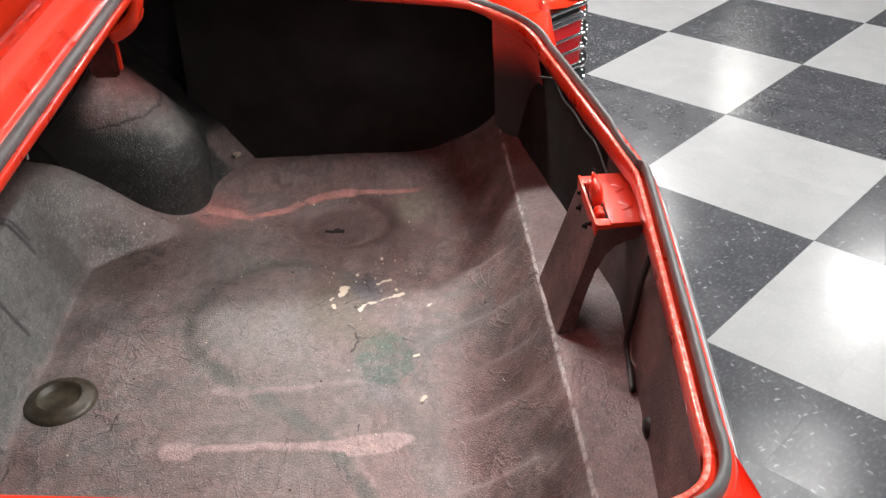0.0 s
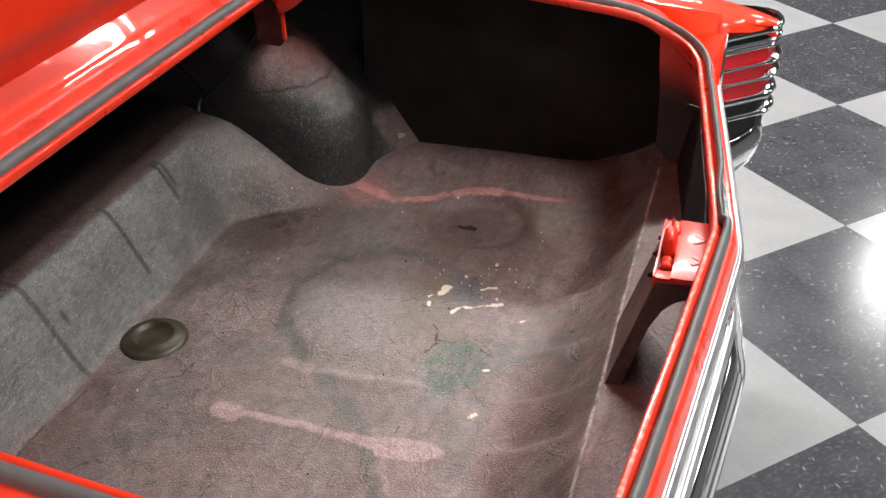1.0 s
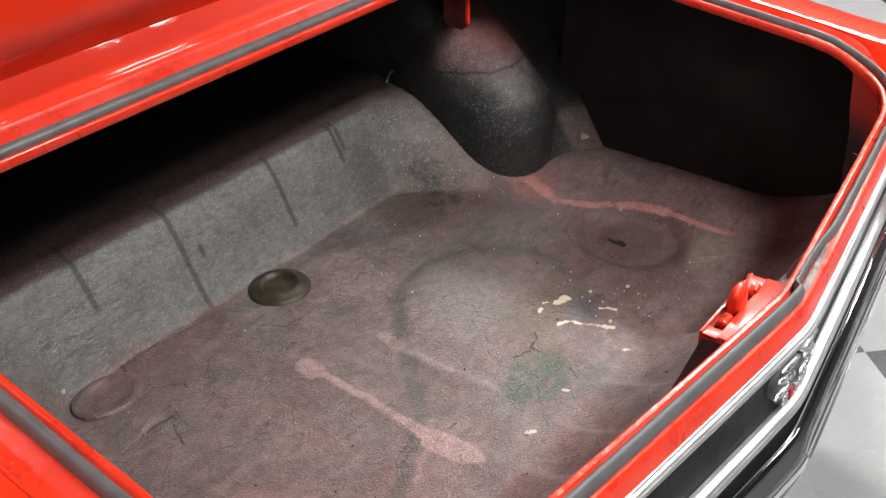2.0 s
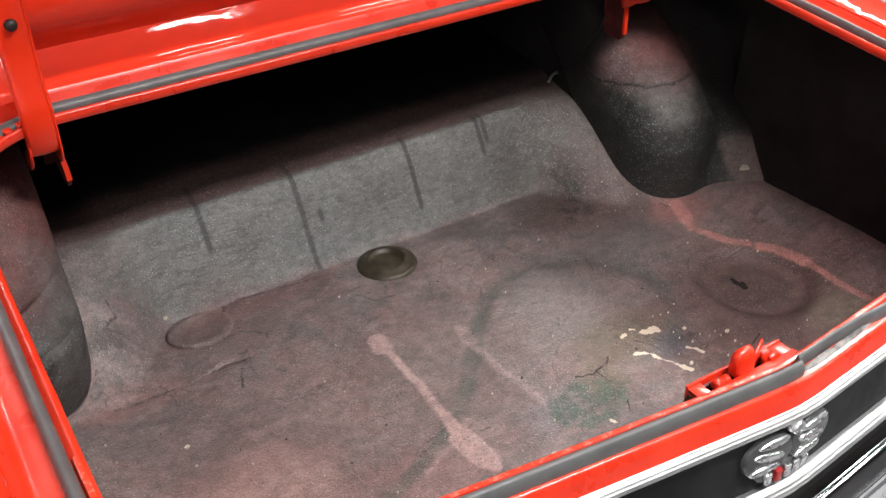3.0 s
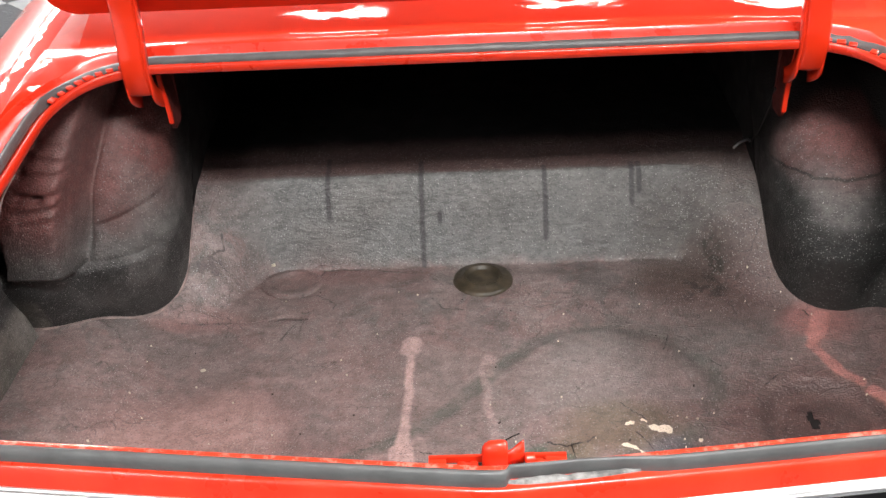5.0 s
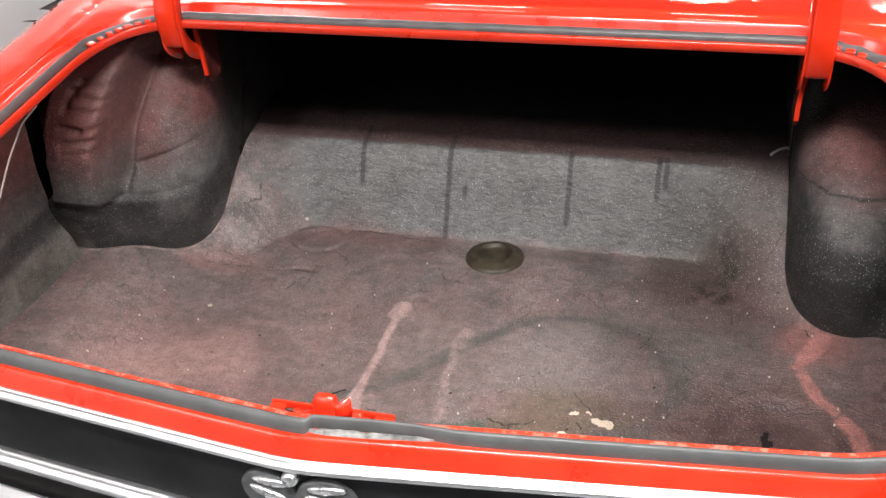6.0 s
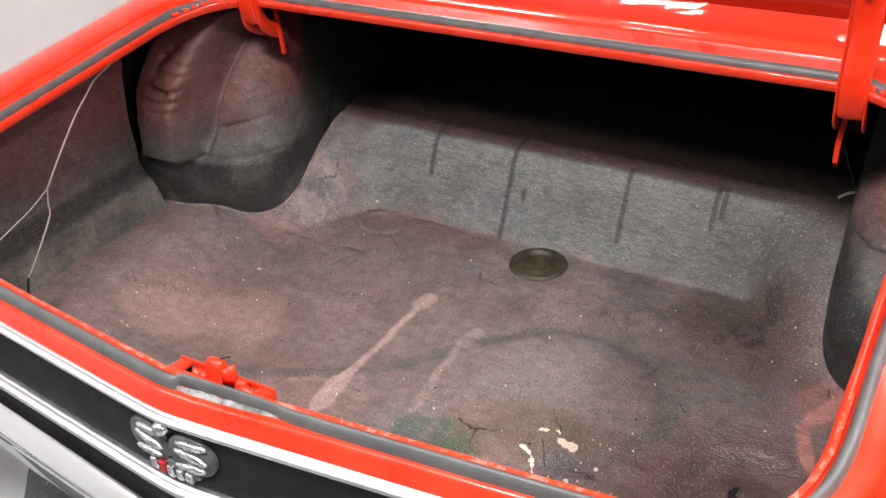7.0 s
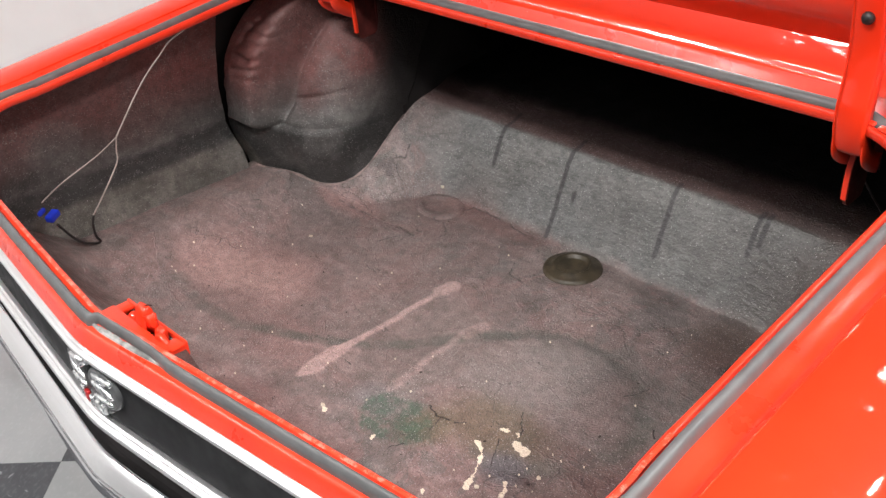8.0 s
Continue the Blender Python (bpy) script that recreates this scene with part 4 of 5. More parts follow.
        # right panel's shade is painted near black; left keeps the spatter paint
        part("inner_side_panel", bm, INNER if side < 0 else DARK, car, "spatter-painted inner quarter panel, dented and paler along its foot" if side < 0 else "inner quarter panel with its shade painted near black")
    # rear inner panel, package tray above and seat bulkhead in front
    bm = bmesh.new()
    profile = ((0.034, 0.50), (0.026, 0.56), (0.014, 0.64), (0.006, 0.72), (0.006, 0.745), (0.002, 0.765))
    grid(bm, [[(x, rear_y(x) + off, z) for x in lin(-0.90, 0.16, 25)] for off, z in profile])
    part("rear_inner_panel", bm, REARPANEL, car, "spatter-painted inside of the tail panel")
    # right of the latch the panel's shade is put into its colour
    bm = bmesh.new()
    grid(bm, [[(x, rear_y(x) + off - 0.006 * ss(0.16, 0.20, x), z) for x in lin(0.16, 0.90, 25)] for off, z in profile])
    part("rear_inner_panel", bm, DARK, car, "inside of the tail panel beside the latch, shade painted near black")
    # tray underside and bulkhead take their shade from a near-black colour
    bm = bmesh.new()
    grid(bm, [[(x, y, z) for x in lin(-0.93, 0.93, 3)] for y, z in ((-0.012, 0.911), (0.012, 0.905), (0.05, 0.893), (0.30, 0.878), (0.80, 0.870), (0.80, 0.90), (0.05, 0.915))])
    part("package_tray", bm, DARK, car, "underside of the parcel shelf, its shade painted near black", smooth=False)
    bm = bmesh.new()
    box(bm, 0, 0.80, 0.66, 1.86, 0.02, 0.62)
    part("seat_bulkhead", bm, DARK, car, "bulkhead behind the rear seat, its shade painted near black", smooth=False)
    return pan


def build_body(car):
    # lip and gutter round the opening
    bm = bmesh.new()
    sweep(bm, lip_profile)
    part("opening_lip", bm, LIP, car, "red painted lip and gutter with chipped edges")
    for side in (-1, 1):
        bm = bmesh.new()
        rows = []
        for p, o in FRAMES:
            if p.x * side > 0.60 and p.y < -0.725:
                edge = p + o * -0.019 + Vector((0, 0, -0.012))
                k = ss(-0.715, -0.74, p.y)
                rows.append((p.y if abs(p.x) > 0.70 else p.y - 1, [edge, edge + o * 0.004 + Vector((0, 0, -0.02)), edge + o * 0.012 + Vector((0, 0, -0.02 - 0.05 * k)), edge + o * 0.030 + Vector((0, 0, -0.02 - 0.12 * k)), edge + o * 0.040 + Vector((0, 0, -0.02 - 0.26 * k))]))
        if side < 0:
            rows.reverse()
        grid(bm, [r[1] for r in rows])
        part("corner_gusset", bm, GUSSET, car, "red oversprayed inner corner below the lip")
    bm = bmesh.new()
    rows = []
    for p, o in FRAMES:
        if p.y < -0.62:
            up = Vector((0, 0, 1))
            w = 0.0008 * noise.noise(p * 45)
            rows.append((math.atan2(p.x, -p.y - 0.4), [p + o * (-0.0182 + w) + up * 0.0025, p + o * (-0.0176 + w) + up * 0.0052, p + o * (-0.0148 + w) + up * 0.0070, p + o * (-0.0105 + w) + up * 0.0058]))
    rows.sort(key=lambda r: r[0])
    grid(bm, [r[1] for r in rows])
    part("lip_edge", bm, WORN, car, "chipped pinkish edge of the lip, worn through the red")
    bm = bmesh.new()
    rows = []
    for i in range(48):
        x = 0.014 + 0.150 * i / 47
        w = 0.5 * math.sin(math.pi * min(1.0, (i + 3) / 12) / 2) * (1 - (i / 47) ** 3)
        c = rear_y(x) - 0.003
        n = Vector((x * 70, 3.0, 0))
        z = 0.7865 + tail_tilt(x)
        rows.append([(x, c + 0.007 * w, z), (x, c + 0.005 * w, z + 0.0045 + 0.003 * noise.noise(n)), (x, c + 0.001, z + 0.0035 + 0.003 * noise.noise(n + Vector((0, 5, 0)))),
                     (x, c - 0.004 * w, z + 0.004 + 0.003 * noise.noise(n + Vector((0, 9, 0)))), (x, c - 0.010 * w, z)])
    grid(bm, rows)
    part("dried_glue", bm, GLUE, car, "pale dried glue where the seal has lifted")
    # weatherstrip
    bm = bmesh.new()
    sweep(bm, seal_profile)
    part("weatherstrip", bm, RUBBER, car, "weathered grey rubber seal round the trunk opening")
    for side in (-1, 1):
        for (p, o), (q, _) in zip(FRAMES, FRAMES[1:]):
            if p.x * side > 0.60 and q.x * side > 0.60 and p.y > -0.13:
                n = noise.noise(Vector((p.x * 90, p.y * 90, 4.0)))
                if n > -0.30:
                    c = p.lerp(q, 0.5) - o * (0.0135 - 0.003 * n)
                    bm = bmesh.new()
                    box(bm, 0, 0, 0, 0.010 + 0.004 * n, 0.013 + 0.012 * n, 0.005, pose(c.x, c.y, c.z + 0.0085, 0, -18, math.degrees(math.atan2(o.y, o.x)) + 25 * n), bevel=0.0016)
                    part("lip_tab", bm, LIP, car, "small red lip tab folded over the seal")
        # outer quarter skin
        bm = bmesh.new()
        ys = np.concatenate([lin(-0.955, -0.70, 14), lin(-0.66, 1.62, 40)])
        grid(bm, [[(side * x, max(y, -0.80) if z < 0.68 else y, max(z, 0.27 + 0.20 * ss(-0.45, -0.70, y))) for x, z in quarter_section(y)] for y in ys])
        part("quarter_panel", bm, PAINT, car, "glossy red rear quarter panel")
        # fillets between the gutter and the quarter at the corners
        bm = bmesh.new()
        rows = []
        for p, o in FRAMES:
            if p.x * side > 0.55:
                prof = lip_profile(p)[-1]
                a = p + o * prof[0] + Vector((0, 0, prof[1]))
                if p.y > -0.17:
                    t = ss(0.0, 1.0, (0.735 - abs(p.x)) / 0.18) if p.y > -0.15 else 0
                    b = Vector((side * 0.786, min(0.075, p.y + 0.05 + 0.04 * t), 0))
                    if abs(p.x) < 0.70:
                        b = Vector((side * lerp(0.786, 0.62, (0.70 - abs(p.x)) / 0.14), 0.075, 0))
                    b.z = side_z(b.y) + 0.014
                elif p.y > -0.70:
                    b = Vector((side * 0.786, p.y, quarter_section(p.y)[0][1]))
                else:
                    k = (-0.70 - p.y) / (-0.70 - rear_y(0.58))
                    b = Vector((side * 0.786, lerp(-0.70, -0.86, min(1, k * 1.1)), 0))
                    b.z = quarter_section(b.y)[0][1]
                rows.append((p, [a, lerp(a, b, 0.33) + Vector((0, 0, 0.003)), lerp(a, b, 0.66) + Vector((0, 0, 0.003)), b]))
        if side < 0:
            rows.sort(key=lambda r: -r[0].y)
        grid(bm, [r[1] for r in rows])
        part("corner_panel", bm, PAINT, car)
    # panel between the opening and the rear window
    bm = bmesh.new()
    rows = []
    for y, dz in ((0.054, 0.940), (0.060, 0.9435), (0.066, 0.945), (0.074, 0.944), (0.082, 0.948), (0.10, 0.957), (0.16, 0.978), (0.24, 0.999), (0.34, 1.018), (0.44, 1.030)):
        rows.append([(x, y, dz - 0.010 * (abs(x) / 0.7) ** 3) for x in lin(-0.72, 0.72, 37)])
    grid(bm, rows)
    part("deck_panel", bm, PAINT, car, "glossy red panel in front of the trunk opening")
    for side in (-1, 1):
        bm = bmesh.new()
        rows = []
        for y in lin(0.074, 1.62, 34):
            zi = float(np.interp(y, (0.076, 0.10, 0.16, 0.24, 0.34, 0.44, 1.05), (0.945, 0.957, 0.978, 0.999, 1.018, 1.030, 1.055))) - 0.0226
            za = quarter_section(y)[0][1]
            rows.append([(side * lerp(0.715, 0.786, t), y, lerp(zi + 0.012, za, t)) for t in lin(0, 1, 5)])
        grid(bm, rows)
        part("sail_panel", bm, PAINT, car)
    # unseen window, pillars and roof, added to shape the deck's reflections
    bm = bmesh.new()
    grid(bm, [[(x, y, z - 0.03 * (x / 0.6) ** 2) for x in lin(-0.60, 0.60, 13)] for y, z in ((0.42, 1.030), (0.44, 1.034), (0.70, 1.16), (0.95, 1.285), (1.16, 1.365))])
    part("rear_window", bm, GLASS, car, "dark curved rear window")
    for side in (-1, 1):
        bm = bmesh.new()
        grid(bm, [[(side * lerp(xb, xt, t), y, lerp(zb, zt, t) + 0.015 * math.sin(math.pi * t)) for t in lin(0, 1, 7)]
                  for y, xb, zb, xt, zt in ((0.42, 0.76, 1.01, 0.60, 1.03), (0.60, 0.80, 1.01, 0.60, 1.085), (0.80, 0.82, 1.00, 0.60, 1.185), (1.05, 0.84, 0.99, 0.60, 1.31), (1.30, 0.85, 0.98, 0.60, 1.375), (1.62, 0.85, 0.98, 0.60, 1.385))])
        part("roof_pillar", bm, PAINT, car, "glossy red rear roof pillar")
    bm = bmesh.new()
    grid(bm, [[(x, y, z - 0.03 * (x / 0.6) ** 2) for x in lin(-0.62, 0.62, 13)] for y, z in ((1.155, 1.362), (1.18, 1.378), (1.40, 1.395), (1.62, 1.40))])
    part("roof", bm, PAINT, car, "glossy red roof")
    bm = bmesh.new()
    box(bm, 0, 1.60, 0.62, 1.80, 0.03, 0.72)
    box(bm, 0, 1.60, 1.17, 1.28, 0.03, 0.40)
    part("cabin_bulkhead", bm, DARK, car, smooth=False)


def along(bm, section, x0, x1, n=61):
    """Sweeps (back, z) points across the tail, following its arrow line."""
    rows = []
    for x in lin(x0, x1, n):
        rows.append([(x, rear_y(x) - b, z + tail_tilt(x)) for b, z in section])
    grid(bm, rows)


def build_tail(car):
    bm = bmesh.new()
    along(bm, [(0.022, 0.754), (0.018, 0.750), (0.0165, 0.742), (0.0165, 0.650), (0.019, 0.645), (0.022, 0.640)], -0.745, 0.745)
    sharp(part("tail_panel", bm, BLACK, car, "satin black tail panel between chrome strips"))
    bm = bmesh.new()
    along(bm, [(0.0195, 0.7560), (0.0208, 0.7600), (0.0224, 0.7604), (0.0238, 0.7590), (0.0248, 0.7570), (0.0258, 0.7572), (0.0276, 0.7558), (0.0286, 0.7535), (0.0296, 0.7532), (0.0310, 0.7510), (0.0312, 0.7480), (0.0296, 0.7455), (0.0235, 0.7445), (0.0150, 0.7445)], -0.74, 0.74)
    part("upper_trim_strip", bm, BRIGHT, car, "ribbed bright metal strip")
    bm = bmesh.new()
    along(bm, [(0.015, 0.6445), (0.0240, 0.6455), (0.0272, 0.6448), (0.0286, 0.6420), (0.0300, 0.6424), (0.0322, 0.6408), (0.0332, 0.6378), (0.0344, 0.6376), (0.0360, 0.6345), (0.0362, 0.6300), (0.034, 0.6255), (0.018, 0.6245)], -0.74, 0.74)
    part("lower_trim_strip", bm, BRIGHT, car, "ribbed bright metal strip")
    # shade behind the bumper put into the panel's near-black colour
    bm = bmesh.new()
    along(bm, [(0.027, 0.626), (0.020, 0.612), (0.016, 0.575), (0.010, 0.50), (-0.01, 0.475)], -0.74, 0.74)
    part("lower_valance", bm, DARK, car, "body panel behind the bumper, its shade painted near black")
    # bumper
    bm = bmesh.new()
    sec = [(0.012, 0.562), (0.018, 0.574), (0.026, 0.5795), (0.034, 0.5805), (0.038, 0.579), (0.047, 0.568), (0.056, 0.555), (0.0605, 0.546), (0.0615, 0.536), (0.060, 0.518), (0.052, 0.494), (0.036, 0.474), (0.012, 0.466)]
    rows = []
    for x in lin(-0.955, 0.955, 111):
        a = abs(x)
        back = rear_y(min(a, 0.70)) - 0.090 * ss(0.64, 0.84, a)
        e = ss(0.885, 0.955, a)
        lift = ss(0.62, 0.86, a)
        rows.append([(x * (1 - 0.004 * e), back - b * (1 - 0.22 * lift) + 0.16 * e * e, lerp(z, 0.583 - (0.5805 - z) * 0.72, lift) + tail_tilt(x)) for b, z in sec])
    grid(bm, rows)
    part("bumper", bm, CHROME, car, "chrome rear bumper with a shallow centre point")
    # tail lamps in the quarter ends
    for side in (-1, 1):
        bm = bmesh.new()
        out = [(0.742, -0.862), (0.762, -0.883), (0.790, -0.913), (0.812, -0.936), (0.821, -0.944), (0.842, -0.952), (0.870, -0.959), (0.900, -0.957), (0.925, -0.948), (0.940, -0.928), (0.948, -0.90), (0.950, -0.84)]
        reach = [0.45, 0.45, 0.50, 0.65, 0.9, 0.9, 0.9, 0.9, 0.9, 0.8, 0.6, 0.5]
        rows = [[(side * x, y, z) for x, y in out] for z in (0.645, 0.68, 0.72, 0.752)]
        grid(bm, rows)
        lamp = part("tail_lamp", bm, LENS, car, "red wraparound tail lamp with chrome louvres", smooth=False)
        for z, h, d in ((0.787, 0.011, 0.013), (0.766, 0.008, 0.012), (0.755, 0.008, 0.012), (0.720, 0.0065, 0.019), (0.686, 0.0065, 0.019), (0.643, 0.015, 0.018), (0.605, 0.010, 0.018)):
            bm = bmesh.new()
            rows = []
            for (x, y), w in zip(out, reach):
                v = Vector((x - 0.85, y + 0.86, 0)).normalized()
                ring = []
                for o, dz in ((-0.004, -h / 2), (d * 0.8 * w, -h * 0.35), (d * w, 0.0), (d * 0.8 * w, h * 0.35), (-0.004, h / 2)):
                    ring.append((side * (x + v.x * o), y + v.y * o, z + dz))
                rows.append(ring)
            grid(bm, rows)
            part("louvre", bm, CHROME, lamp)
        for name, z0, z1, label in (("lamp_base", 0.49, 0.645, "black recess under the tail lamp"), ("cap_recess", 0.750, 0.790, "black recess in the chrome cap")):
            bm = bmesh.new()
            grid(bm, [[(side * (0.85 + (x - 0.85) * 0.985), y + 0.004, z) for x, y in out] for z in (z0, (z0 + z1) / 2, z1)])
            part(name, bm, BLACK, lamp, label, smooth=False)
        # inner cheek, top cap of the quarter end
        bm = bmesh.new()
        grid(bm, [[(side * 0.742, y, z) for y in (-0.80, -0.862)] for z in (0.56, 0.68, 0.80)])
        part("lamp_cheek", bm, CHROME, lamp)
        bm = bmesh.new()
        top = []
        for y in lin(-0.845, -0.957, 8):
            sec = quarter_section(y)
            k = ss(-0.93, -0.957, y)
            edge = slant_x(y) - 0.002
            top.append([(side * (edge + u), y, sec[0][1] + w - 0.01 * k) for u, w in ((0.0, -0.016), (0.004, -0.005), (0.016, 0.001), (max(0.018, 0.786 - edge), 0.003))])
        grid(bm, top)
        part("quarter_end_cap", bm, PAINT, car)


def build_latch(car):
    """Red latch on a plate behind the lip, carried by a folded sheet strut."""
    x0, x1, yf, yl = -0.072, 0.086, -0.819, -0.892
    bm = bmesh.new()
    def strut_y(z):
        return lerp(-0.762, yf - 0.004, (z - 0.535) / 0.20)
    rows = []
    for z, k in ((0.532, 1.0), (0.57, 0.9), (0.66, 0.4), (0.735, 0.0)):
        a, b = x0 - 0.010 * k, x1 + 0.014 * k
        rows.append([(a, strut_y(z), z), (a + 0.01, strut_y(z) + 0.001, z), ((a + b) / 2, strut_y(z) + 0.001, z), (b - 0.01, strut_y(z) + 0.001, z), (b, strut_y(z), z)])
    grid(bm, rows)
    for left in (True, False):
        web = []
        for z, k, d in ((0.532, 1.0, 0.022), (0.57, 0.9, 0.020), (0.62, 0.6, 0.018), (0.66, 0.4, 0.018), (0.69, 0.25, 0.024), (0.705, 0.15, 0.034), (0.713, 0.1, 0.048), (0.718, 0.08, 0.066)):
            x = x0 - 0.010 * k if left else x1 + 0.014 * k
            web.append([(x, strut_y(z), z), (x, strut_y(z) - d, z)])
        web.append([(x0 if left else x1, yf - 0.004, 0.735), (x0 if left else x1, yl, 0.740)])
        grid(bm, web)
    bracket = part("latch_bracket", bm, REARPANEL, car, "folded sheet-metal latch support in spatter paint", smooth=False)
    bracket.modifiers.new("thickness", "SOLIDIFY").thickness = 0.003
    mid, wide = (x0 + x1) / 2, x1 - x0
    bm = bmesh.new()
    box(bm, mid, yf + 0.002, 0.734, wide, 0.004, 0.022, bevel=0.001)
    box(bm, x0 + 0.010, yf - 0.010, 0.740, 0.020, 0.021, 0.005, bevel=0.001)
    box(bm, x1 - 0.012, yf - 0.010, 0.740, 0.024, 0.021, 0.005, bevel=0.001)
    box(bm, mid, (yf - 0.020 + yl) / 2, 0.743, wide, yf - 0.020 - yl, 0.005, pose(0, 0, 0), bevel=0.001)
    box(bm, x0 + 0.002, (yf + yl) / 2, 0.733, 0.004, yf - yl, 0.018, bevel=0.001)
    box(bm, x1 - 0.002, (yf + yl) / 2, 0.733, 0.004, yf - yl, 0.018, bevel=0.001)
    # two pressed arrows
    for cx in (mid - 0.030, mid + 0.028):
        box(bm, 0, 0, 0, 0.007, 0.022, 0.006, pose(cx - 0.005, -0.872, 0.7440, 0, 0, 35), bevel=0.002)
        box(bm, 0, 0, 0, 0.007, 0.022, 0.006, pose(cx + 0.006, -0.872, 0.7440, 0, 0, -35), bevel=0.002)
    latch = sharp(part("trunk_latch", bm, LIP, car, "red painted trunk latch on its mounting plate"), 40)
    # hooked rotor, its pawl and a roller
    bm = bmesh.new()
    cheek = [(-0.818, 0.738), (-0.815, 0.762), (-0.820, 0.777), (-0.830, 0.784), (-0.843, 0.781), (-0.851, 0.768), (-0.853, 0.750), (-0.849, 0.738)]
    ends = []
    for xx, k, lift in ((-0.011, 0.42, 0.010), (-0.0105, 0.58, 0.007), (-0.008, 0.74, 0.003), (-0.003, 0.84, 0.0), (0.010, 0.86, 0.0), (0.016, 0.84, 0.0), (0.018, 0.78, 0.0)):
        ends.append([(xx + 0.0008 * noise.noise(Vector((cy * 90, cz * 90, 0))), -0.830 + (cy + 0.834) * k * 0.62, 0.738 + lift + (cz - 0.738 - lift) * k) for cy, cz in cheek])
    vs = grid(bm, ends, close=True)
    bm.faces.new(vs[0])
    bm.faces.new(vs[-1])
    # thin upright tongue beside the hook
    tongue = [(0.016, 0.740), (0.036, 0.742), (0.037, 0.764), (0.0365, 0.776), (0.033, 0.775), (0.022, 0.767), (0.016, 0.766)]
    vs = grid(bm, [[(u, -0.838 + d + 0.35 * (u - 0.016), w) for u, w in tongue] for d in (0.0, 0.0035)], close=True)
    bm.faces.new(vs[0])
    bm.faces.new(vs[-1])
    part("rotor", bm, LIP, latch, "red painted latch hook")
    bm = bmesh.new()
    pawl = [(-0.822, 0.736), (-0.821, 0.750), (-0.828, 0.756), (-0.840, 0.754), (-0.846, 0.746), (-0.846, 0.736)]
    vs = grid(bm, [[(xx, -0.830 + (cy + 0.834) * 0.6, cz) for cy, cz in pawl] for xx in (0.038, 0.040, 0.047, 0.049)], close=True)
    bm.faces.new(vs[0])
    bm.faces.new(vs[-1])
    tube(bm, smoothpath([(0.045, -0.836, 0.746), (0.054, -0.836, 0.749), (0.061, -0.835, 0.745), (0.066, -0.832, 0.736)], 4), 0.0055, 10, 0.8)
    part("pawl", bm, LIP, latch)
    bm = bmesh.new()
    lathe(bm, [(0.0, -0.012), (0.006, -0.012), (0.0078, -0.010), (0.0078, -0.004), (0.006, -0.003), (0.006, 0.003), (0.0078, 0.004), (0.0078, 0.010), (0.006, 0.012), (0.0, 0.012)], (-0.027, -0.830, 0.738), 12, "x")
    part("roller", bm, LIP, latch)
    bm = bmesh.new()
    tube(bm, smoothpath([(0.016, -0.832, 0.780), (0.024, -0.830, 0.784), (0.032, -0.828, 0.786)], 3), 0.0008, 6)
    part("spring_end", bm, DARK, latch, "dark end of the latch spring")
    bm = bmesh.new()
    box(bm, mid, -0.830, 0.722, wide - 0.012, 0.022, 0.004)
    part("latch_base", bm, DARK, latch, smooth=False)
    for cx, cz in ((x0 + 0.03, 0.728), (x0 + 0.05, 0.712), (x1 - 0.03, 0.728), (x1 - 0.05, 0.712)):
        bm = bmesh.new()
        lathe(bm, [(0.0, 0.010), (0.003, 0.010), (0.003, 0.005), (0.006, 0.005), (0.006, 0.0), (0.0, 0.0)], (cx, strut_y(cz) + 0.001, cz), 8, "y")
        part("bolt", bm, DARK, latch)


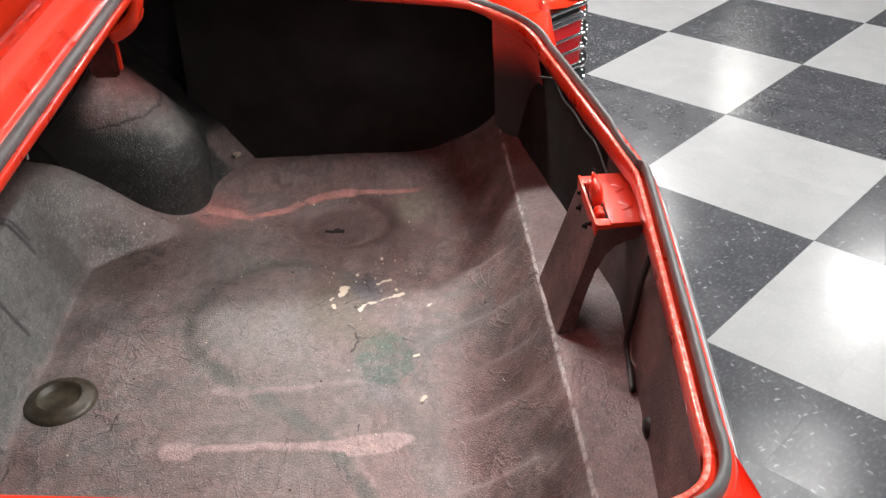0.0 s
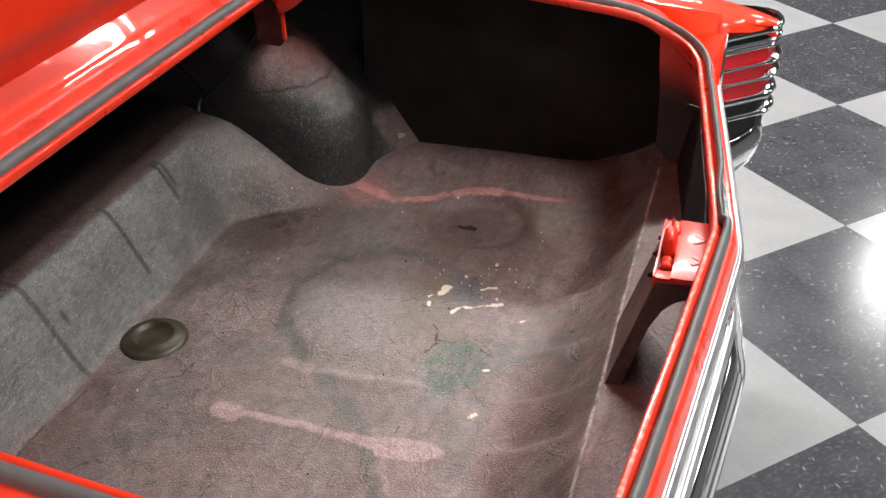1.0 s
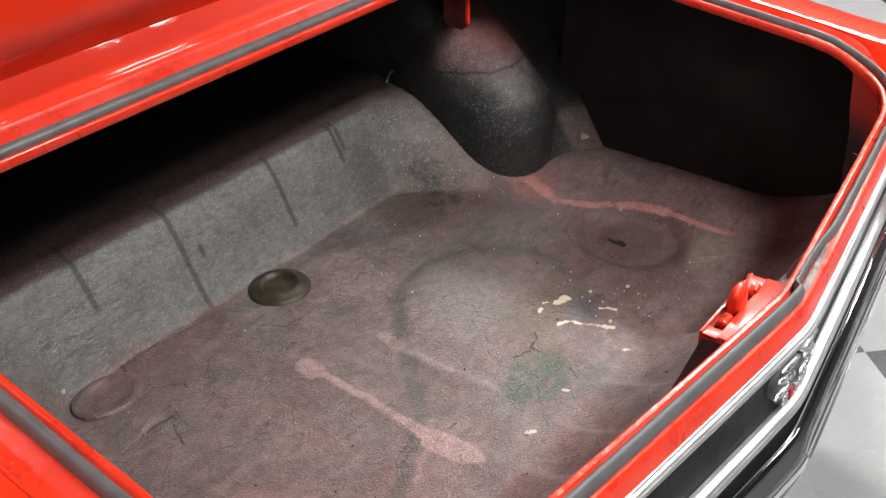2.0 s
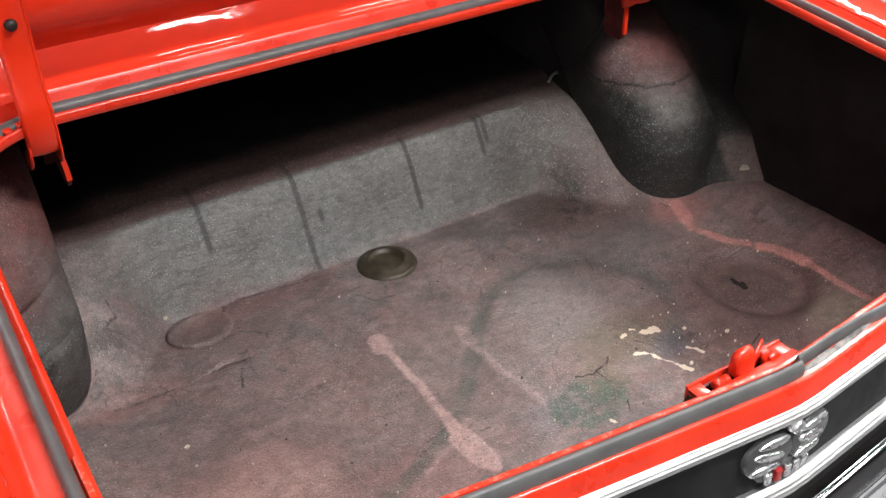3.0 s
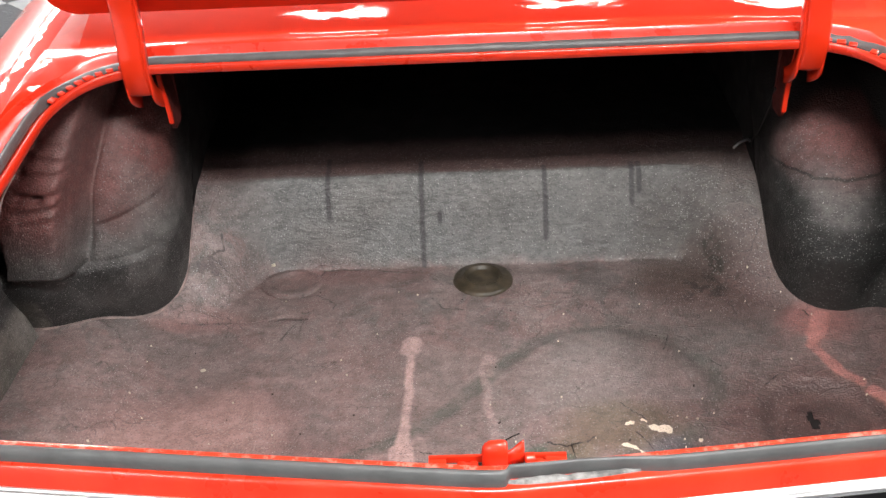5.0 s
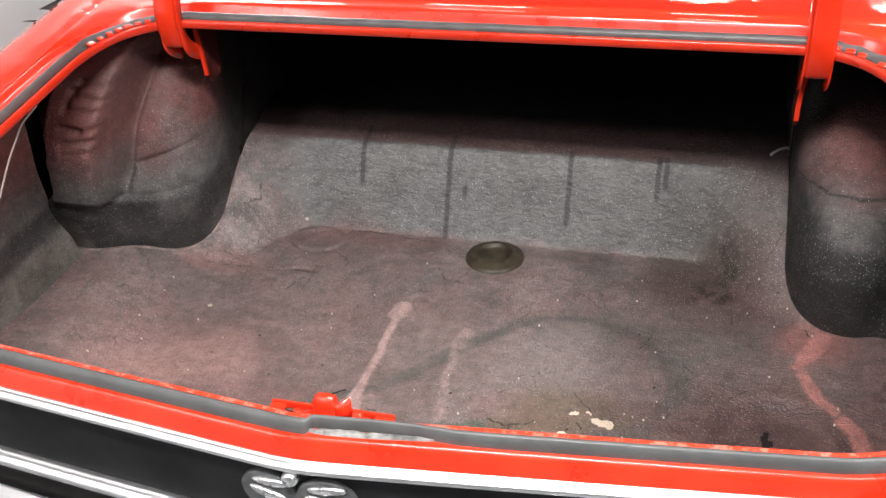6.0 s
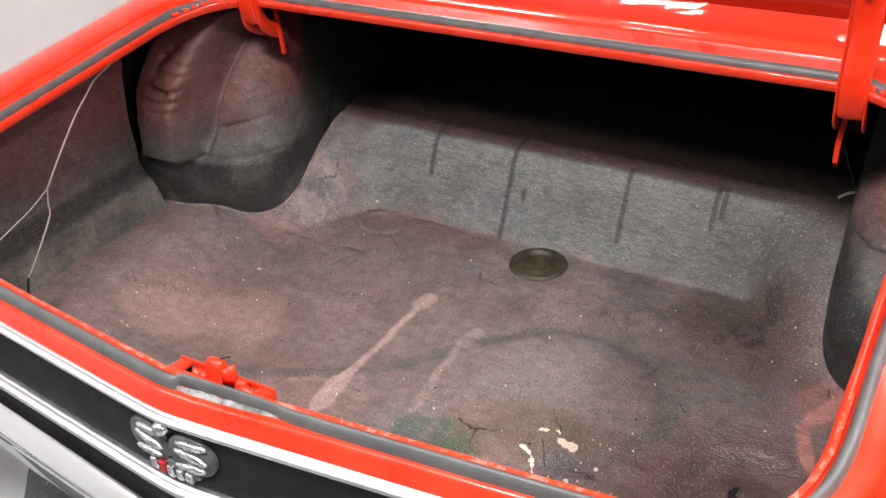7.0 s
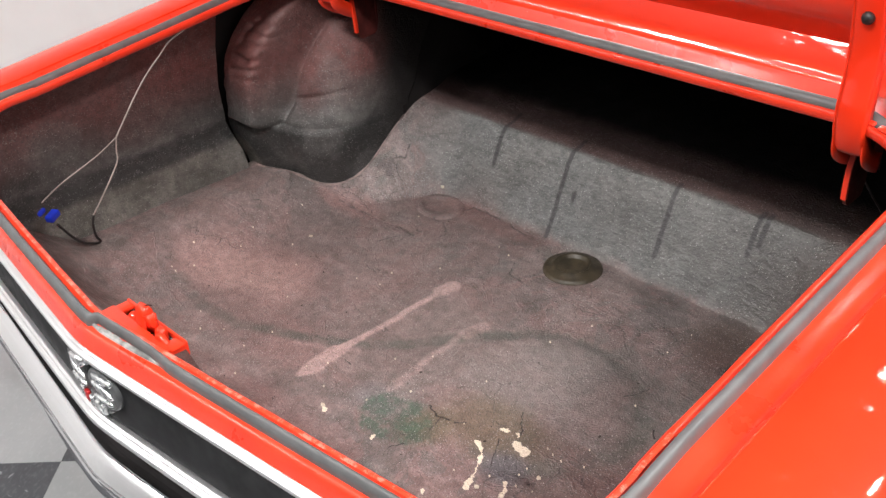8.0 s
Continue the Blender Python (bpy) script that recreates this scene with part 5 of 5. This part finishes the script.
def build_hinge(car, side):
    x = 0.592
    path = smoothpath([(0, 0.15, 0.832), (0, 0.085, 0.828), (0, 0.026, 0.845), (0, -0.012, 0.872), (0, -0.028, 0.907), (0, -0.030, 0.945), (0, -0.022, 0.99), (0, -0.020, 1.04), (0, -0.034, 1.12)], 7)
    bm = bmesh.new()
    web, flanges = [], ([], [])
    w, deep = 0.0215, 0.020
    for i, p in enumerate(path):
        t = (path[min(i + 1, len(path) - 1)] - path[max(i - 1, 0)]).normalized()
        nrm = Vector((0, -t.z, t.y))
        c = p + Vector((side * x, 0, 0))
        if p.z > 0.872 and i > 10:
            web.append([c + Vector((-w, 0, 0)), c + Vector((-w + 0.005, 0, 0)) + nrm * 0.003, c + nrm * 0.004, c + Vector((w - 0.005, 0, 0)) + nrm * 0.003, c + Vector((w, 0, 0))])
        out = 0.010 * ss(0.90, 0.865, p.z)
        if i > 11:
            for k, row in zip((-w, w), flanges):
                row.append([c + Vector((k, 0, 0)) + nrm * out, c + Vector((k, 0, 0)) - nrm * deep * 0.5, c + Vector((k, 0, 0)) - nrm * deep])
    grid(bm, web)
    for row in flanges:
        grid(bm, row)
    arm = part("hinge_arm", bm, PAINT, car, "curved red gooseneck hinge arm")
    sol = arm.modifiers.new("thickness", "SOLIDIFY")
    sol.thickness = 0.003
    bm = bmesh.new()
    lathe(bm, [(0.0, -0.009), (0.007, -0.008), (0.009, -0.003), (0.009, 0.0), (0.0, 0.0)], (side * x, -0.029, 1.075), 12, "y")
    part("screw", bm, WIRE, arm, "black hinge screw")
    # hinge bracket tab under the front edge
    bm = bmesh.new()
    low, wide = (0.782, 0.060) if side < 0 else (0.758, 0.062)
    tab = [(0.032, 0.90), (0.034 + wide, 0.90), (0.034 + wide, low + 0.022), (0.030 + wide, low + 0.008), (0.022 + wide, low + 0.001), (0.046, low), (0.038, low + 0.006), (0.034, low + 0.022)]
    tx = 0.559 if side < 0 else 0.572
    a = [bm.verts.new((side * (tx + 0.008 * ss(0.80, 0.90, z)), y, z)) for y, z in tab]
    b = [bm.verts.new((side * (tx + 0.006 + 0.008 * ss(0.80, 0.90, z)), y, z)) for y, z in tab]
    bm.faces.new(a)
    bm.faces.new(b)
    for i in range(len(tab)):
        bm.faces.new((a[i], a[(i + 1) % len(tab)], b[(i + 1) % len(tab)], b[i]))
    box(bm, side * (tx + 0.012), 0.034 + wide, 0.85, 0.022, 0.004, 0.09)
    # shade on the plate put into a darker red; front edge stays plain
    bracket = part("hinge_bracket", bm, SHADED_RED, car, "hinge bracket under the parcel shelf, its shade painted dark red", smooth=False)
    bm = bmesh.new()
    rows = [[(side * (tx + dx + 0.008 * ss(0.80, 0.90, z)), y, z) for dx, y in ((-0.001, 0.036), (-0.001, 0.030), (0.007, 0.030), (0.007, 0.036))] for z in lin(0.90, low + 0.016, 6)]
    grid(bm, rows)
    part("front_edge", bm, LIP, bracket, "bright red front edge", smooth=False)


def build_lid(car):
    """The opened trunk lid, standing up on its hinges."""
    bm = bmesh.new()
    w, hgt, r = 0.735, 0.98, 0.06
    lean = pose(0, 0.020, 0.996, 25, 0, 0)
    outline = []
    for cx, cz, a0 in ((w - r, r, -90), (w - r, hgt - r, 0), (-w + r, hgt - r, 90), (-w + r, r, 180)):
        for a in lin(a0, a0 + 90, 9):
            outline.append((cx + r * math.cos(radians(a)), cz + r * math.sin(radians(a))))
    def ring(shrink, d):
        return [lean @ Vector((px * (1 - shrink / w), d, (pz - hgt / 2) * (1 - shrink / hgt * 2) + hgt / 2 + 0.041 * (1 - (px / w) ** 2))) for px, pz in outline]
    # outer skin in front, folded edge, stepped inner panel facing the rear
    rings = [ring(0.30, 0.066), ring(0.02, 0.060), ring(0.004, 0.052), ring(0.0, 0.042), ring(0.0, 0.020), ring(0.006, 0.014), ring(0.030, 0.014), ring(0.045, 0.004), ring(0.10, 0.002), ring(0.13, 0.022), ring(0.30, 0.024)]
    vs = grid(bm, rings, close=True)
    bm.faces.new(vs[0])
    bm.faces.new(vs[-1])
    sharp(part("trunk_lid", bm, PAINT, car, "raised red trunk lid seen from its inner side"), 50)


def build_badge(car):
    """Rough silver bars on two dark grey ovals, with a row of small bars below."""
    def place(px, pz, d):
        return (px, rear_y(px) - 0.0165 - d, pz + tail_tilt(px))

    def oval(bm, cx, cz, rx, rz, rings, lean=0.0, n=28):
        rows = []
        for s, d in rings:
            row = []
            for a in lin(0, 2 * math.pi, n, endpoint=False):
                u, v = rx * s * math.cos(a), rz * s * math.sin(a)
                row.append(place(cx + u * math.cos(lean) - v * math.sin(lean), cz + u * math.sin(lean) + v * math.cos(lean), d))
            rows.append(row)
        vs = grid(bm, rows, close=True)
        bm.faces.new(vs[-1])

    bm = bmesh.new()
    for c in (-0.039, 0.031):
        oval(bm, c, 0.698, 0.0365, 0.0315, ((1.0, 0.0), (1.0, 0.005), (0.95, 0.007)))
    oval(bm, -0.006, 0.663, 0.044, 0.014, ((1.0, 0.0), (1.0, 0.004), (0.94, 0.006)))
    badge = part("tail_badge", bm, BADGEBACK, car, "badge of rough silver bars on the black tail panel")
    rng = random.Random(12)
    for c in (-0.039, 0.031):
        for u, v, rx, rz, lean in ((0.004, 0.0195, 0.0235, 0.0058, 0.04), (0.0, 0.0005, 0.0245, 0.0062, -0.22), (-0.004, -0.0190, 0.0235, 0.0058, 0.04)):
            bm = bmesh.new()
            oval(bm, c + u, 0.698 + v, rx, rz, ((1.0, 0.005), (1.0, 0.0085), (0.80, 0.0105), (0.45, 0.0112)), lean=lean, n=18)
            for q in bm.verts:
                q.co += Vector((0.0010 * noise.noise(q.co * 150), 0.0016 * noise.noise(q.co * 190), 0.0012 * noise.noise(q.co * 170 + Vector((3, 3, 3)))))
            part("badge_bar", bm, BADGE, badge, "rough silver bar")
    for k in range(5):
        bm = bmesh.new()
        q = place(-0.036 + 0.0150 * k, 0.6625, 0.0085)
        box(bm, *q, 0.0105, 0.006, 0.015 + 0.004 * rng.random(), bevel=0.0018)
        red = k == 1
        part("numeral_bar", bm, BADGERED if red else BADGE, badge, "small red enamel bar" if red else "small silver bar")
    bm = bmesh.new()
    lathe(bm, [(0.0, -0.017), (0.007, -0.0165), (0.0095, -0.013), (0.0105, -0.006), (0.011, 0.004)], (-0.006, rear_y(0) - 0.0165, 0.7330), 24, "y")
    part("lock_cover", bm, BADGE, car, "round silver lock cover")


def build_small_parts(car):
    # round rubber plug in the floor
    bm = bmesh.new()
    z = pan_height(0.012, 0.088)
    lathe(bm, [(0.0, 0.006), (0.030, 0.006), (0.034, 0.008), (0.037, 0.014), (0.040, 0.015), (0.044, 0.010), (0.056, 0.008), (0.062, 0.005), (0.064, -0.002)], (0.012, 0.090, z), 48)
    part("floor_plug", bm, PLUG, car, "round aged olive rubber plug in the trunk floor")
    # oval pressed cover
    bm = bmesh.new()
    rows = []
    z = pan_height(-0.395, 0.098)
    for s, dz in ((1.0, -0.004), (1.0, 0.004), (0.95, 0.006), (0.72, 0.006), (0.68, 0.003), (0.3, 0.003)):
        rows.append([(-0.395 + 0.064 * s * math.cos(a), 0.096 + 0.052 * s * math.sin(a), z + dz) for a in lin(0, 2 * math.pi, 40, endpoint=False)])
    vs = grid(bm, rows, close=True)
    bm.faces.new(vs[-1])
    part("oval_cover", bm, FLOORPAN, car, "oval cover plate painted over with the floor")
    # dark slot in the drain dish
    bm = bmesh.new()
    z = pan_height(0.567, -0.365)
    for k in range(4):
        box(bm, 0.565 + 0.003 * math.sin(k * 2.1), -0.379 + 0.010 * k, z - 0.001, 0.013 + 0.004 * math.sin(k * 1.7), 0.013, 0.005, pose(0, 0, 0), bevel=0.0015)
    part("drain_slot", bm, DARK, car, "dark drain slot", smooth=False)
    # antenna base on the right quarter
    bm = bmesh.new()
    z = quarter_section(-0.08)[2][1]
    lathe(bm, [(0.0, 0.022), (0.006, 0.022), (0.008, 0.012), (0.016, 0.009), (0.020, 0.004), (0.021, -0.004)], (0.828, -0.075, z), 24)
    ant = part("antenna", bm, CHROME, car, "chrome antenna base on the quarter panel")
    bm = bmesh.new()
    tube(bm, [(0.828, -0.075, z + 0.015), (0.83, -0.072, z + 0.30), (0.832, -0.065, z + 0.75)], [0.003, 0.0022, 0.0012], 8)
    part("mast", bm, CHROME, ant)
    # wires on the left inner wall
    for name, pts, r, mat, label in (
        ("hanging_wire", [(-0.715, -0.300, 0.868), (-0.724, -0.335, 0.850), (-0.728, -0.362, 0.826), (-0.728, -0.395, 0.800), (-0.727, -0.427, 0.770), (-0.736, -0.462, 0.722), (-0.742, -0.490, 0.683)], 0.0019, PALEWIRE, "thin dusty wire hanging down from the lip"),
        ("hanging_wire", [(-0.742, -0.490, 0.683), (-0.750, -0.535, 0.656), (-0.758, -0.580, 0.636), (-0.764, -0.625, 0.617), (-0.770, -0.668, 0.592)], 0.0013, PALEWIRE, "thin pale wire drawn back to a connector"),
        ("hanging_wire", [(-0.742, -0.490, 0.683), (-0.742, -0.497, 0.655), (-0.743, -0.501, 0.630), (-0.745, -0.530, 0.590), (-0.748, -0.562, 0.550), (-0.752, -0.578, 0.530)], 0.0017, PALEWIRE, "thin dusty wire hanging to the floor"),
        ("loose_wire", [(-0.752, -0.578, 0.530), (-0.758, -0.582, 0.505), (-0.785, -0.572, 0.462), (-0.806, -0.558, 0.436), (-0.800, -0.572, 0.438), (-0.790, -0.610, 0.465), (-0.775, -0.648, 0.528)], 0.0030, WIRE, "black wire lying on the trunk floor"),
        ("harness", [(-0.195, -0.869, 0.765), (-0.180, -0.868, 0.73), (-0.164, -0.868, 0.698), (-0.148, -0.868, 0.645), (-0.140, -0.864, 0.60), (-0.150, -0.858, 0.576), (-0.200, -0.853, 0.572), (-0.255, -0.845, 0.572)], 0.0048, WIRE, "black wiring harness behind the latch bracket"),
        ("thin_wire", [(-0.105, -0.880, 0.590), (-0.135, -0.872, 0.582), (-0.165, -0.862, 0.578), (-0.190, -0.858, 0.576), (-0.230, -0.862, 0.580), (-0.266, -0.862, 0.580), (-0.300, -0.857, 0.576), (-0.338, -0.855, 0.578)], 0.0018, PALEWIRE, "thin pale wire behind the rear lip"),
        ("hinge_wire", [(0.572, 0.085, 0.800), (0.580, 0.130, 0.740), (0.590, 0.200, 0.660), (0.596, 0.255, 0.610), (0.604, 0.272, 0.580)], 0.0018, WIRE, "thin wire hanging from the hinge bracket"),
        ("hinge_wire", [(0.560, 0.262, 0.590), (0.575, 0.268, 0.600), (0.592, 0.272, 0.604), (0.600, 0.280, 0.596)], 0.0030, BRIGHT, "bent metal clip on the wire"),
        ("side_wire", [(0.512, -0.809, 0.742), (0.495, -0.832, 0.745), (0.478, -0.838, 0.744), (0.42, -0.842, 0.735), (0.34, -0.850, 0.742), (0.27, -0.858, 0.738), (0.205, -0.866, 0.742), (0.15, -0.872, 0.725), (0.10, -0.876, 0.71)], 0.0025, WIRE, "wire running under the rear lip"),
    ):
        bm = bmesh.new()
        tube(bm, smoothpath(pts, 5), r, 8)
        part(name, bm, mat, car, label)
    bm = bmesh.new()
    box(bm, 0, 0, 0, 0.018, 0.03, 0.014, pose(-0.768, -0.655, 0.556, 10, 0, 30), bevel=0.003)
    box(bm, 0, 0, 0, 0.008, 0.02, 0.008, pose(-0.770, -0.674, 0.572, 10, 0, 30), bevel=0.002)
    part("wire_connector", bm, BLUE, car, "small blue wire connector", smooth=False)
    bm = bmesh.new()
    lathe(bm, [(0.0, -0.014), (0.014, -0.012), (0.017, 0.0), (0.014, 0.012), (0.0, 0.014)], (-0.345, -0.853, 0.582), 14, "y")
    box(bm, -0.358, -0.858, 0.585, 0.02, 0.016, 0.012, bevel=0.003)
    part("lamp_socket", bm, WIRE, car, "black lamp socket with a pigtail")
    # hidden wheels that carry the tail
    for side in (-1, 1):
        bm = bmesh.new()
        lathe(bm, [(0.20, -0.09), (0.30, -0.10), (0.33, -0.07), (0.335, 0.0), (0.33, 0.07), (0.30, 0.10), (0.20, 0.09)], (side * 0.755, 0.42, 0.335), 40, "x")
        wheel = part("wheel", bm, TYRE, car, "black rear tyre inside the wheelhouse")
        bm = bmesh.new()
        lathe(bm, [(0.0, 0.02), (0.06, 0.03), (0.17, 0.01), (0.205, 0.08), (0.205, -0.08), (0.17, -0.02), (0.0, -0.02)], (side * 0.755, 0.42, 0.335), 32, "x")
        part("rim", bm, BRIGHT, wheel)


def build_debris():
    """Loose paint flakes and seeds on the trunk floor."""
    bm = bmesh.new()
    rng = random.Random(4)
    spots = [(-0.443, 0.152), (-0.527, -0.19), (0.825, -0.091), (-0.04, -0.54), (0.30, -0.50), (0.42, -0.47), (0.36, -0.42)]
    spots += [(rng.uniform(-0.7, 0.7), rng.uniform(-0.6, 0.08)) for _ in range(60)]
    spots += [(rng.gauss(0.33, 0.07), rng.gauss(-0.47, 0.05)) for _ in range(14)]
    for i, (x, y) in enumerate(spots):
        s = rng.uniform(0.0010, 0.0022) if i > 6 else 0.0045
        if i == 2:
            s = 0.012
        z = pan_height(x, y) + 0.002
        if i == 2:
            y, z = -0.121, 0.449
        pts = [bm.verts.new((x + s * math.cos(a) * rng.uniform(0.6, 1.2), y + s * math.sin(a) * rng.uniform(0.5, 1.1), z + 0.001)) for a in lin(0, 2 * math.pi, 6, endpoint=False)]
        low = [bm.verts.new((v.co.x, v.co.y, z - 0.004)) for v in pts]
        bm.faces.new(pts)
        for k in range(6):
            bm.faces.new((low[k], low[(k + 1) % 6], pts[(k + 1) % 6], pts[k]))
    grit = bmesh.new()
    for _ in range(55):
        x, y = rng.uniform(-0.68, 0.66), rng.uniform(-0.72, 0.10)
        s = rng.choice((0.0006, 0.0008, 0.0010, 0.0014))
        box(grit, 0, 0, 0, s * 2 * rng.uniform(0.7, 2.0), s * 2, s * 1.4, pose(x, y, pan_height(x, y) + s * 0.5, rng.uniform(-15, 15), rng.uniform(-15, 15), rng.uniform(0, 180)), bevel=s * 0.3)
    tagged(part("grit", grit, GRIT, None, smooth=False), "dark crumbs of dirt scattered on the trunk floor", "grit", kind="stuff")
    tagged(part("debris", bm, CREAM, None, smooth=False), "cream paint flakes and crumbs on the trunk floor", "debris", kind="stuff")


car = tagged(new("car"), "red classic coupe with its trunk open and worn inside", "car")
build_lamps()
floor_ob = build_room()
build_trunk_inside(car)
build_body(car)
build_tail(car)
build_lid(car)
for hinge_side in (-1, 1):
    build_hinge(car, hinge_side)
build_latch(car)
build_badge(car)
build_small_parts(car)
build_debris()
build_tiles(floor_ob)
